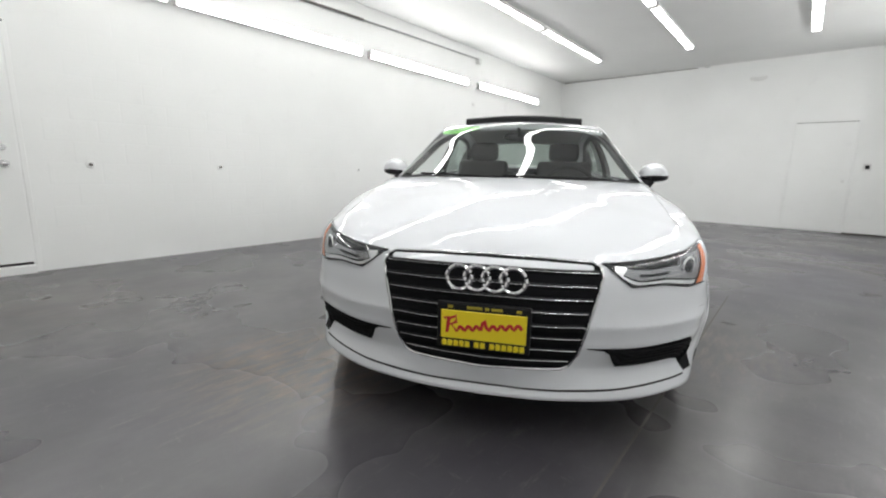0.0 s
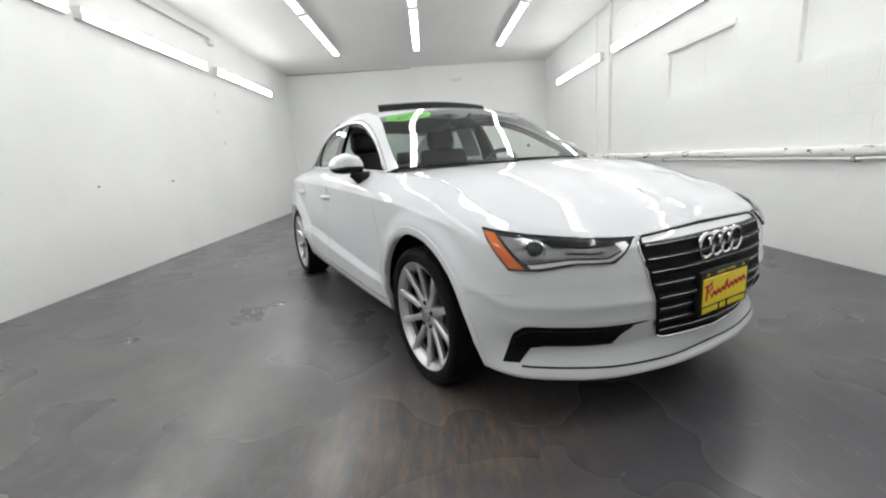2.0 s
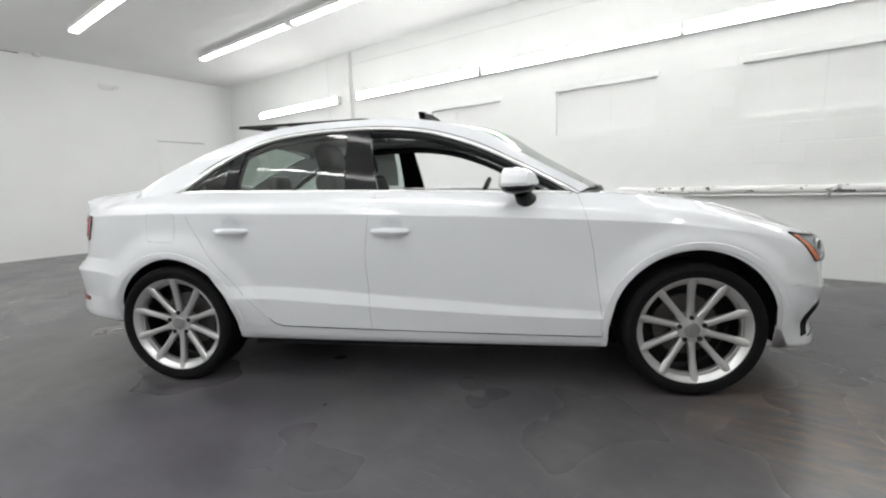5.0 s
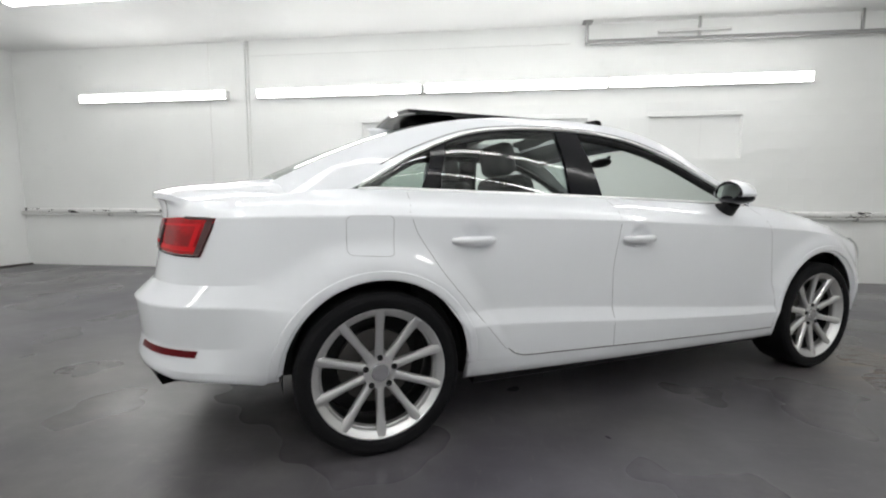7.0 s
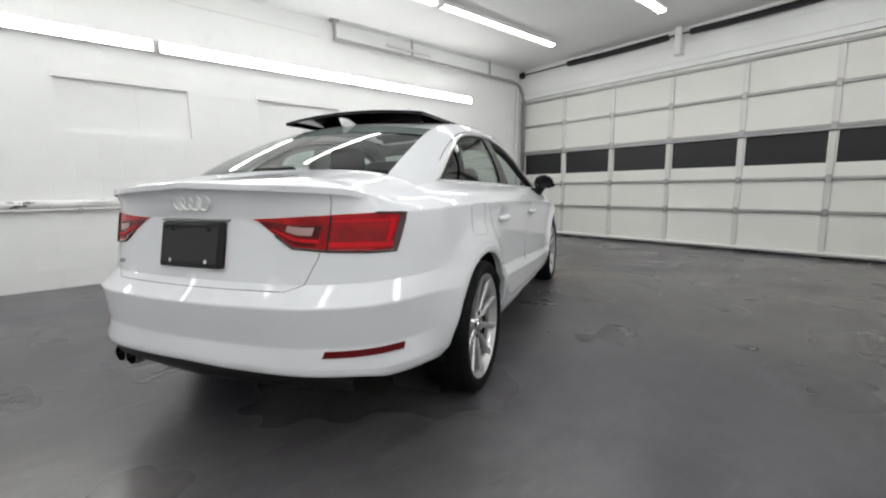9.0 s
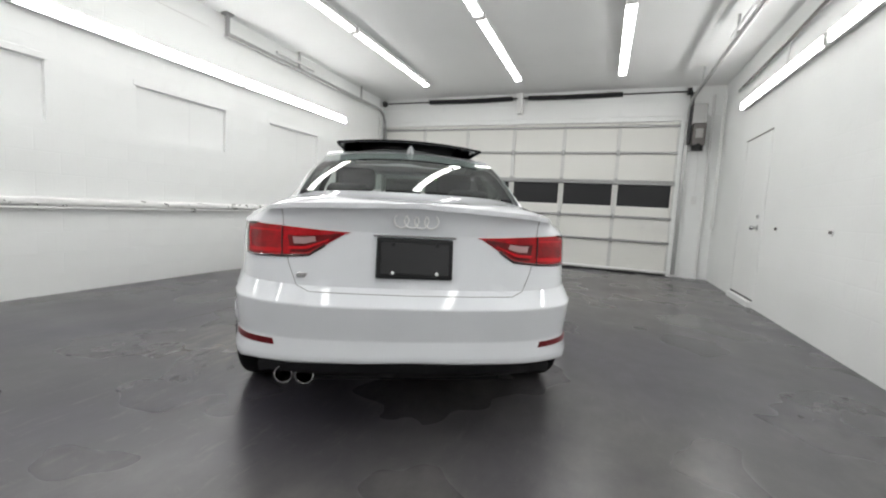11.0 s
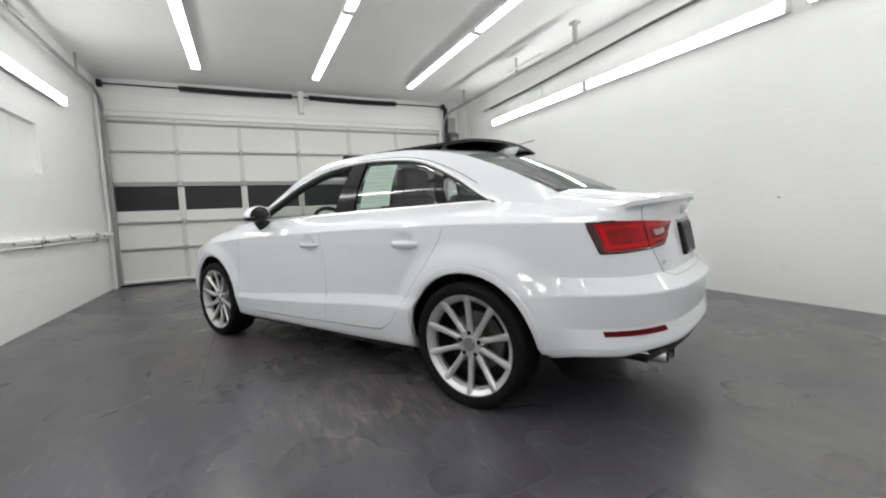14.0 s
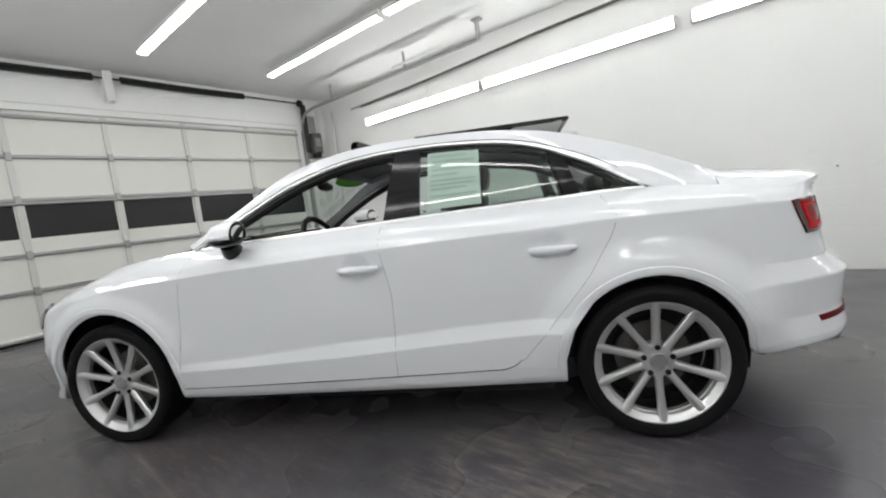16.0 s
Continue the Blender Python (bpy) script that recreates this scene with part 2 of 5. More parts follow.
spots = [(x, y, ZC, 0) for x in (-1.605, 0.135, 1.81) for y in (2.80, 0.27, -2.27, -4.83)]
spots += [(XW, y, 2.60, 90) for y in (2.33, -0.13, -2.62, -5.54)]
spots += [(XE, y, 2.70, -90) for y in (2.58, 0.07, -2.53, -5.33)]
ceiling_light, wall_light = strip_light(M_TUBE), strip_light(M_TUBE_WALL)
for k, (x, y, z, ry) in enumerate(spots):
    m = pose(x, y, z, 0, -ry, 0)
    if k in (0, 12):
        (ceiling_light if k == 0 else wall_light).matrix_basis = m
    else:
        copy_thing(ceiling_light if ry == 0 else wall_light, m)

# ---- the car: built in its own frame, nose to +y, turned in the room
import collections

from mathutils.bvhtree import BVHTree
from mathutils.kdtree import KDTree

M_PAINT = plain("white car paint", (0.72, 0.735, 0.765), 0.5, coat=1.0, spec=0.0)
M_CHROME = plain("bright chrome", (0.82, 0.82, 0.83), 0.08, 1.0)
M_SATIN = plain("satin aluminium trim", (0.70, 0.70, 0.71), 0.22, 1.0)
M_TRIM = plain("bright anodised trim", (0.88, 0.88, 0.88), 0.30, 0.85)
M_ALLOY = plain("silver painted alloy", (0.64, 0.64, 0.645), 0.34, 0.85, coat=0.2)
M_TYRE = plain("tyre rubber", (0.008, 0.008, 0.009), 0.65, spec=0.12)
M_GLOSS_BLACK = plain("gloss black trim", (0.007, 0.007, 0.009), 0.12, spec=0.35)
M_SLAT = plain("satin black slat", (0.008, 0.008, 0.009), 0.35, spec=0.15)
M_SEAM = plain("grey shut line", (0.26, 0.26, 0.268), 0.8)
M_DARK_SEAM = plain("dark rubber line", (0.012, 0.012, 0.013), 0.7)


def lamp_red(name, bright, dark):
    """Red lens over ribbed reflectors: fine bands and soft clouds."""
    m, n, l, b = nodes_of(name)
    clouds = noise_tex(n, l, 9.0, 3, 0.5)
    ribs = noise_tex(n, l, 40.0, 2, 0.5, stretch=(1, 1, 3.5))
    c = mix(n, l, ramp(n, l, clouds, [(0.38, (0, 0, 0)), (0.62, (1, 1, 1))]), bright, dark)
    c = mix(n, l, ramp(n, l, ribs, [(0.45, (0, 0, 0)), (0.70, (0.55, 0.55, 0.55))]), c, tuple(v * 0.35 for v in bright))
    l.new(c, b.inputs["Base Color"])
    b.inputs["Roughness"].default_value = 0.3
    b.inputs["Specular IOR Level"].default_value = 0.0
    b.inputs["Coat Weight"].default_value = 0.7
    b.inputs["Coat Roughness"].default_value = 0.02
    return m


M_RED = lamp_red("red lamp lens", (0.50, 0.004, 0.010), (0.26, 0.002, 0.005))
M_DEEP_RED = lamp_red("deep red lamp lens", (0.15, 0.002, 0.004), (0.05, 0.001, 0.002))
M_MID_RED = lamp_red("mid red lamp lens", (0.46, 0.004, 0.009), (0.24, 0.002, 0.005))
M_BRIGHT_RED = plain("bright red light guide", (0.58, 0.008, 0.014), 0.25, coat=0.4, spec=0.0)
M_AMBER = plain("amber reflector", (0.75, 0.17, 0.035), 0.18, coat=0.5)
M_BEZEL = plain("dark lamp bezel", (0.035, 0.035, 0.038), 0.25, 0.3)
M_LEATHER = plain("black leather", (0.011, 0.011, 0.012), 0.5, spec=0.3)
M_HEADLINER = plain("light headliner", (0.45, 0.45, 0.44), 0.8)
M_PLATE_YELLOW = plain("yellow dealer plate", (0.85, 0.68, 0.03), 0.4)
M_PLATE_RED = plain("red lettering", (0.50, 0.03, 0.03), 0.5)
M_PAPER = plain("printed paper label", (0.72, 0.80, 0.77), 0.7)
M_GREEN = plain("lime green sticker", (0.20, 0.78, 0.05), 0.5)


def glass(name, tint, rough=0.0, grazing=0.85, facing=0.07):
    m, n, l, b = nodes_of(name)
    out = n["Material Output"]
    tr, gl, mx = n.new("ShaderNodeBsdfTransparent"), n.new("ShaderNodeBsdfGlossy"), n.new("ShaderNodeMixShader")
    lw, pw, ad = n.new("ShaderNodeLayerWeight"), n.new("ShaderNodeMath"), n.new("ShaderNodeMath")
    lw.inputs["Blend"].default_value = 0.5
    pw.operation, ad.operation = "POWER", "MULTIPLY_ADD"
    pw.inputs[1].default_value = 4.0
    ad.inputs[1].default_value, ad.inputs[2].default_value = grazing, facing
    tr.inputs["Color"].default_value = (*tint, 1)
    gl.inputs["Roughness"].default_value = rough
    l.new(lw.outputs["Facing"], pw.inputs[0])
    l.new(pw.outputs[0], ad.inputs[0])
    l.new(ad.outputs[0], mx.inputs[0])
    l.new(tr.outputs[0], mx.inputs[1])
    l.new(gl.outputs[0], mx.inputs[2])
    l.new(mx.outputs[0], out.inputs["Surface"])
    return m


M_GLASS = glass("tinted car glass", (0.62, 0.70, 0.66))
M_SCREEN = glass("windscreen glass", (0.74, 0.80, 0.77))
M_LENS = glass("clear lamp cover", (0.92, 0.93, 0.94), 0.0, 0.45, 0.04)
M_ROOF_GLASS = plain("dark sunroof glass", (0.012, 0.013, 0.014), 0.05)


def pchip(ts, vs, t):
    """A smooth curve without overshoot through values at rising places."""
    t = min(max(t, ts[0]), ts[-1])
    i = 0
    while i < len(ts) - 2 and t >= ts[i + 1]:
        i += 1

    def slope(k):
        if k <= 0 or k >= len(ts) - 1:
            k0 = 0 if k <= 0 else len(ts) - 2
            return (vs[k0 + 1] - vs[k0]) / (ts[k0 + 1] - ts[k0])
        h0, h1 = ts[k] - ts[k - 1], ts[k + 1] - ts[k]
        d0, d1 = (vs[k] - vs[k - 1]) / h0, (vs[k + 1] - vs[k]) / h1
        return 0.0 if d0 * d1 <= 0 else 3 * (h0 + h1) / ((2 * h1 + h0) / d0 + (h1 + 2 * h0) / d1)
    h = ts[i + 1] - ts[i]
    w = (t - ts[i]) / h
    a, b = slope(i) * h, slope(i + 1) * h
    return (2 * w**3 - 3 * w**2 + 1) * vs[i] + (w**3 - 2 * w**2 + w) * a + (3 * w**2 - 2 * w**3) * vs[i + 1] + (w**3 - w**2) * b


class Curve:
    """A smooth line in space through a few points."""
    def __init__(self, *pts):
        self.p = [Vector(q) for q in pts]
        self.t = [0.0]
        for a, b in zip(self.p, self.p[1:]):
            self.t.append(self.t[-1] + (b - a).length ** 0.5)
        self.t = [v / self.t[-1] for v in self.t]

    def at(self, t):
        """Catmull-Rom, uneven spacing."""
        t = min(max(t, 0.0), 1.0)
        i = min(max(int(np.searchsorted(self.t, t, side="right")) - 1, 0), len(self.p) - 2)

        def slope(k):
            if 0 < k < len(self.p) - 1:
                h0, h1 = self.t[k] - self.t[k - 1], self.t[k + 1] - self.t[k]
                d0, d1 = (self.p[k] - self.p[k - 1]) / h0, (self.p[k + 1] - self.p[k]) / h1
                return (d0 * h1 + d1 * h0) / (h0 + h1)
            k0 = 0 if k == 0 else len(self.p) - 2
            return (self.p[k0 + 1] - self.p[k0]) / (self.t[k0 + 1] - self.t[k0])
        h = self.t[i + 1] - self.t[i]
        w = (t - self.t[i]) / h
        a, b = slope(i) * h, slope(i + 1) * h
        return (2 * w**3 - 3 * w**2 + 1) * self.p[i] + (w**3 - 2 * w**2 + w) * a + (3 * w**2 - 2 * w**3) * self.p[i + 1] + (w**3 - w**2) * b

    def at_y(self, y):
        """The point where the line passes y (y falls along it)."""
        lo, hi = 0.0, 1.0
        for _ in range(40):
            mid = (lo + hi) / 2
            lo, hi = (mid, hi) if self.at(mid).y > y else (lo, mid)
        return self.at((lo + hi) / 2)


# plan of the widest line, half the car, from the nose round to the tail
PLAN = Curve((0, 2.158, 0), (0.20, 2.147, 0), (0.38, 2.111, 0), (0.52, 2.065, 0), (0.668, 1.975, 0), (0.773, 1.880, 0), (0.834, 1.765, 0), (0.859, 1.60, 0),
             (0.874, 1.40, 0), (0.880, 1.15, 0), (0.890, 0.7, 0), (0.890, 0.1, 0), (0.886, -0.5, 0), (0.876, -1.0, 0), (0.864, -1.3, 0), (0.845, -1.6, 0),
             (0.818, -1.80, 0), (0.765, -1.96, 0), (0.680, -2.085, 0), (0.50, -2.19, 0), (0.25, -2.235, 0), (0, -2.25, 0))


PLAN_T = [k / 1200 for k in range(1201)]
PLAN_P = [PLAN.at(t) for t in PLAN_T]
PLAN_Y = np.array([-p.y for p in PLAN_P])
PLAN_N = [(lambda d: Vector((-d.y, d.x, 0)).normalized())(PLAN_P[min(k + 1, 1200)] - PLAN_P[max(k - 1, 0)]) for k in range(1201)]


def s_at(y):
    return float(np.interp(-y, PLAN_Y, PLAN_T))


# cross-sections (inset, height) from the underside to the shoulder, at stations along the plan
SECTIONS = [
    (0.0, [(0.13, 0.190), (0.020, 0.206), (0.045, 0.240), (0.020, 0.33), (0.010, 0.44), (0.008, 0.545), (0.025, 0.640), (0.055, 0.690), (0.115, 0.722)]),
    (s_at(2.07), [(0.12, 0.193), (0.012, 0.212), (0.018, 0.240), (0.046, 0.320), (0.004, 0.432), (0.004, 0.55), (0.016, 0.650), (0.037, 0.700), (0.080, 0.733)]),
    (s_at(1.88), [(0.10, 0.198), (0.010, 0.222), (0.016, 0.250), (0.038, 0.325), (0.002, 0.436), (0.004, 0.56), (0.018, 0.668), (0.045, 0.722), (0.095, 0.765)]),
    (s_at(1.70), [(0.06, 0.210), (0.018, 0.236), (0.012, 0.285), (0.004, 0.38), (0.000, 0.50), (0.000, 0.60), (0.016, 0.735), (0.058, 0.776), (0.120, 0.808)]),
    (s_at(1.32), [(0.06, 0.210), (0.022, 0.245), (0.014, 0.32), (0.008, 0.42), (0.005, 0.48), (0.007, 0.64), (0.000, 0.808), (0.052, 0.866), (0.165, 0.920)]),
    (s_at(0.90), [(0.08, 0.212), (0.024, 0.237), (0.010, 0.288), (0.001, 0.380), (0.014, 0.414), (0.011, 0.65), (0.000, 0.844), (0.030, 0.886), (0.128, 0.964)]),
    (s_at(0.10), [(0.09, 0.215), (0.026, 0.242), (0.010, 0.302), (0.000, 0.412), (0.020, 0.466), (0.012, 0.68), (0.000, 0.884), (0.034, 0.925), (0.135, 0.993)]),
    (s_at(-0.70), [(0.09, 0.220), (0.026, 0.250), (0.010, 0.320), (0.000, 0.462), (0.023, 0.524), (0.011, 0.70), (0.000, 0.908), (0.040, 0.952), (0.178, 1.014)]),
    (s_at(-1.30), [(0.06, 0.235), (0.030, 0.262), (0.018, 0.33), (0.004, 0.485), (0.006, 0.54), (0.001, 0.70), (0.003, 0.920), (0.050, 0.962), (0.206, 1.026)]),
    (s_at(-1.68), [(0.06, 0.285), (0.030, 0.300), (0.016, 0.345), (0.006, 0.46), (0.001, 0.59), (0.014, 0.68), (0.022, 0.918), (0.068, 0.957), (0.155, 0.998)]),
    (s_at(-1.86), [(0.07, 0.318), (0.006, 0.332), (0.002, 0.366), (0.014, 0.45), (0.000, 0.602), (0.034, 0.672), (0.052, 0.910), (0.078, 0.940), (0.118, 0.966)]),
    (s_at(-2.02), [(0.09, 0.325), (0.006, 0.340), (0.002, 0.372), (0.016, 0.455), (0.000, 0.604), (0.048, 0.672), (0.078, 0.908), (0.092, 0.942), (0.104, 0.972)]),
    (s_at(-2.10), [(0.06, 0.350), (0.004, 0.360), (0.002, 0.384), (0.016, 0.46), (0.000, 0.606), (0.060, 0.672), (0.098, 0.906), (0.100, 0.948), (0.088, 0.990)]),
    (1.0, [(0.06, 0.378), (0.004, 0.388), (0.002, 0.410), (0.014, 0.47), (0.000, 0.608), (0.074, 0.674), (0.116, 0.893), (0.106, 0.950), (0.070, 1.024)]),
]
ST = [s for s, _ in SECTIONS]
ARCH = [(1.3185, 0.319, 0.385), (-1.3185, 0.321, 0.362)]


SEC = [[(pchip(ST, [q[k][0] for _, q in SECTIONS], t), pchip(ST, [q[k][1] for _, q in SECTIONS], t)) for k in range(9)] for t in PLAN_T[::4]]
KS = list(range(9))
CREASES = (0, 2, 3, 4, 6, 8)  # sill top, door foot, foot band, shoulder line
REAR_CREASES = (0, 2, 3, 4, 5, 6, 8)  # the bumper ledge and its joint as well
HANDLES = (("front_door", -0.100, 0.812), ("rear_door", -0.940, 0.822))


def creased(vs, u, at):
    """The same section, broken sharply at the creases."""
    for a, b in zip(at, at[1:]):
        if u <= b:
            return pchip(KS[a:b + 1], vs[a:b + 1], u) if b - a > 1 else vs[a] + (vs[b] - vs[a]) * (u - a)
    return vs[-1]


def kink(u, at, wide):
    return max(0.0, 1 - abs(u - at) / wide)


def fade(y, a, b, c, d):
    return min(max((y - a) / (b - a), 0.0), 1.0) * min(max((d - y) / (d - c), 0.0), 1.0)


def tub(s, u):
    """A point of the lower body: s along the plan, u from 0 (underside) to 8 (shoulder)."""
    f = min(max(s, 0.0), 1.0) * 300
    i = min(int(f), 299)
    w = f - i
    pts = [((1 - w) * a[0] + w * b[0], (1 - w) * a[1] + w * b[1]) for a, b in zip(SEC[i], SEC[i + 1])]
    y = PLAN_P[int(f * 4)].y
    hard = fade(y, -9, -8, 1.42, 1.68)
    offs, zs = [p[0] for p in pts], [p[1] for p in pts]
    at = REAR_CREASES if y < -1.70 else CREASES
    off, z = (creased(offs, u, at), creased(zs, u, at)) if hard > 0 else (0.0, 0.0)
    if hard < 1:
        off, z = hard * off + (1 - hard) * pchip(KS, offs, u), hard * z + (1 - hard) * pchip(KS, zs, u)
    off -= 0.009 * kink(u, 4.5, 0.40) * fade(y, 1.66, 1.80, 8, 9)
    # muscles over the wheels
    for yc, zc, r in ARCH:
        d = min(max((math.hypot(y - yc, z - zc) - r - 0.030) / (0.085 if yc > 0 else 0.135), 0.0), 1.0)
        off -= (0.024 if yc > 0 else 0.033) * (1 - d * d * (3 - 2 * d)) * min(max((z - 0.30) / 0.15, 0.0), 1.0)
    # bowls behind the door handles
    for _, yh, zh in HANDLES:
        q = ((y - yh - 0.012) / 0.062) ** 2 + ((z - zh - 0.012) / 0.046) ** 2
        if q < 1:
            off += 0.020 * (1 - q) ** 0.75
    g = min(max(s, 0.0), 1.0) * 1200
    j = min(int(g), 1199)
    v = g - j
    q = PLAN_P[j].lerp(PLAN_P[j + 1], v) - PLAN_N[j].lerp(PLAN_N[j + 1], v) * off
    return Vector((max(q.x, 0.0) if 0 < s < 1 else 0.0, q.y, z))


def line_y(*zy):
    """A keyline: its place along the plan by height."""
    zs, ys = [a for a, _ in zy], [b for _, b in zy]
    return lambda z: s_at(float(np.interp(z, zs, ys)))


K_NOSE, K_TAIL = (lambda z: 0.0), (lambda z: 1.0)
K_CORNER = line_y((0.2, 1.97), (0.8, 1.97))
K_F1, K_F1I = line_y((0.2, 1.7038), (0.8, 1.7038)), line_y((0.2, 1.7028), (0.8, 1.7028))
K_F2, K_F2I = line_y((0.3, 0.9332), (0.95, 0.925)), line_y((0.3, 0.9342), (0.95, 0.926))
K_D1 = line_y((0.2, 0.915), (0.35, 0.905), (0.7, 0.86), (0.97, 0.80))
K_D2 = line_y((0.25, -0.215), (0.69, -0.236), (1.0, -0.19))
K_D3 = line_y((0.30, -0.755), (0.345, -0.775), (0.49, -0.90), (0.70, -1.075), (0.855, -1.175), (0.93, -1.20), (1.02, -1.165))
K_A1 = line_y((0.2, -0.9562), (0.40, -0.9570), (0.50, -0.975), (0.70, -1.12), (0.86, -1.21), (1.02, -1.205))
K_A1I = line_y((0.2, -0.9572), (0.40, -0.9580), (0.50, -0.976), (0.70, -1.121), (0.86, -1.211), (1.02, -1.206))
K_A2I, K_A2 = line_y((0.2, -1.6798), (0.5, -1.6798), (1.0, -1.66)), line_y((0.2, -1.6808), (0.5, -1.6808), (1.0, -1.661))
K_LID = line_y((0.6, -2.125), (1.0, -2.125))

ROWS = [0, 0.5, 1, 1.5, 1.95, 2, 2.06, 2.4, 2.75, 2.95, 3, 3.06, 3.3, 3.6, 3.94, 4, 4.06, 4.2, 4.33, 4.42, 4.5, 4.58, 4.75, 5, 5.15, 5.28, 5.4, 5.48, 5.56, 5.64, 5.72, 5.80, 5.88, 5.96, 6, 6.05, 6.2, 6.4, 6.6, 6.8, 7, 7.25, 7.5, 7.75, 8]


def column(fa, fb, w, rows):
    """One column of body points between two keylines, cut where it enters a wheel arch."""
    out = []
    last = None
    for u in reversed(rows):
        z = 0.6
        for _ in range(3):
            s = (1 - w) * fa(z) + w * fb(z)
            z = tub(s, u).z
        p = tub(s, u)
        inside = any((p.y - yc) ** 2 + (p.z - zc) ** 2 < r * r for yc, zc, r in ARCH)
        if inside and last is not None:
            lo, hi = last, u
            for _ in range(12):
                mid = (lo + hi) / 2
                q = tub(s, mid)
                lo, hi = (lo, mid) if any((q.y - yc) ** 2 + (q.z - zc) ** 2 < r * r for yc, zc, r in ARCH) else (mid, hi)
            p = tub(s, lo)
            out += [p] * (len(rows) - len(out))
            break
        out.append(p)
        last = u
    return out[::-1]


def sheet(bm, cols, closed=False):
    grid = [[bm.verts.new(p) for p in c] for c in cols]
    for a, b in zip(grid, grid[1:]):
        for k in range(len(a) - 1):
            bm.faces.new((a[k], b[k], b[k + 1], a[k + 1]))
    return grid


def body_panel(bm, keys, rows, side):
    """keys: (keyline, keyline, number of columns) end to end."""
    cols = []
    for fa, fb, n in keys:
        cols += [column(fa, fb, w, rows) for w in (n if isinstance(n, list) else [k / n for k in range(n + 1)])]
    sheet(bm, [[Vector((p.x * side, p.y, p.z)) for p in c] for c in cols])
    bmesh.ops.remove_doubles(bm, verts=bm.verts, dist=0.0004)
    bmesh.ops.dissolve_degenerate(bm, edges=bm.edges, dist=0.0003)
    return bm


def lip_in(bm, depth, toward):
    """Gives a sheet's open edges a turned-in flange, so that it has an edge thickness."""
    edges = [e for e in bm.edges if e.is_boundary]
    r = bmesh.ops.extrude_edge_only(bm, edges=edges)
    for v in [g for g in r["geom"] if isinstance(g, bmesh.types.BMVert)]:
        v.co += toward(v.co) * depth
    return bm


def inward(co):
    d = Vector((-co.x, -co.y * 0.35, 0.55 - co.z))
    return d.normalized()


car = thing("car", pose(0, 0, 0, 0, 0, 27.74), "white four-door sedan with open glass sunroof and lowered front windows", "car")
ROWS_LOW, ROWS_UP = [u for u in ROWS if u <= 6], [u for u in ROWS if u >= 6]
ROWS_BUMP, ROWS_TRUNK = [u for u in ROWS if u <= 5], [u for u in ROWS if u >= 5]


def grille_half(z):
    """Half the width of the grille opening at a height."""
    return float(np.interp(z, [0.322, 0.340, 0.39, 0.668, 0.698, 0.711], [0.272, 0.304, 0.330, 0.394, 0.384, 0.358]))


# columns close together where the handle bowls lie
DOOR_F = [k / 12 for k in range(10)] + [0.79 + 0.0125 * k for k in range(14)] + [0.98, 1.0]
DOOR_R = [k / 12 for k in range(8)] + [0.66 + 0.0155 * k for k in range(18)] + [0.955, 1.0]
shell = bmesh.new()  # all lower body faces, for laying lamps and trims on
doors = {}
for side in (1, -1):
    for name, keys, rows, label in (
        ("front_bumper", [(K_NOSE, K_CORNER, 18), (K_CORNER, K_F1, 8)], ROWS_LOW, "white front bumper with splitter lip"),
        ("nose_panel", [(K_NOSE, K_CORNER, 18)], ROWS_UP, ""),
        ("fender", [(K_CORNER, K_F1, 8), (K_F1I, K_F2I, 36), (K_F2, K_D1, 3)], ROWS, ""),
        ("front_door", [(K_D1, K_D2, DOOR_F)], ROWS, ""),
        ("rear_door", [(K_D2, K_D3, DOOR_R)], ROWS, ""),
        ("quarter_panel", [(K_D3, K_A1, 2), (K_A1I, K_A2I, 36)], ROWS, ""),
        ("quarter_panel_rear", [(K_A2, K_LID, 10)], ROWS_TRUNK, ""),
        ("trunk_lid_face", [(K_LID, K_TAIL, 12)], ROWS_TRUNK, ""),
        ("rear_bumper", [(K_A2, K_TAIL, 20)], ROWS_BUMP, "white rear bumper with dark lower edge"),
    ):
        if name == "fender":
            bm = bmesh.new()
            body_panel(bm, keys[:1], ROWS_UP, side)
            body_panel(bm, keys[1:], ROWS, side)
        else:
            bm = body_panel(bmesh.new(), keys, rows, side)
        tmp = bpy.data.meshes.new("tmp")
        bm.to_mesh(tmp)
        shell.from_mesh(tmp)
        bpy.data.meshes.remove(tmp)
        lip_in(bm, 0.022, inward)
        ob = part(name, bm, M_PAINT, car, label, smooth=True, sharp=22)
        doors[(name, side)] = ob
BODY = BVHTree.FromBMesh(shell)
# one smooth skin over all panels: neighbours share their normals across the joints
skin = shell.copy()
bmesh.ops.remove_doubles(skin, verts=skin.verts, dist=0.0016)
bmesh.ops.recalc_face_normals(skin, faces=skin.faces)


def outward(p):
    return Vector((p.x, p.y * 0.45 if abs(p.y) > 1.6 else 0.0, (p.z - 0.55) * 0.8))


for f in skin.faces:
    if f.normal.dot(outward(f.calc_center_median())) < 0:
        f.normal_flip()
skin.normal_update()
skin.verts.ensure_lookup_table()
near = KDTree(len(skin.verts))
for k, v in enumerate(skin.verts):
    near.insert(v.co, k)
near.balance()
for ob in doors.values():
    me = ob.data
    sign = sum(1 if q.normal.dot(outward(q.center)) > 0 else -1 for q in me.polygons)
    sign = 1 if sign > 0 else -1
    me.normals_split_custom_set_from_vertices([skin.verts[near.find(v.co)[1]].normal * sign for v in me.vertices])


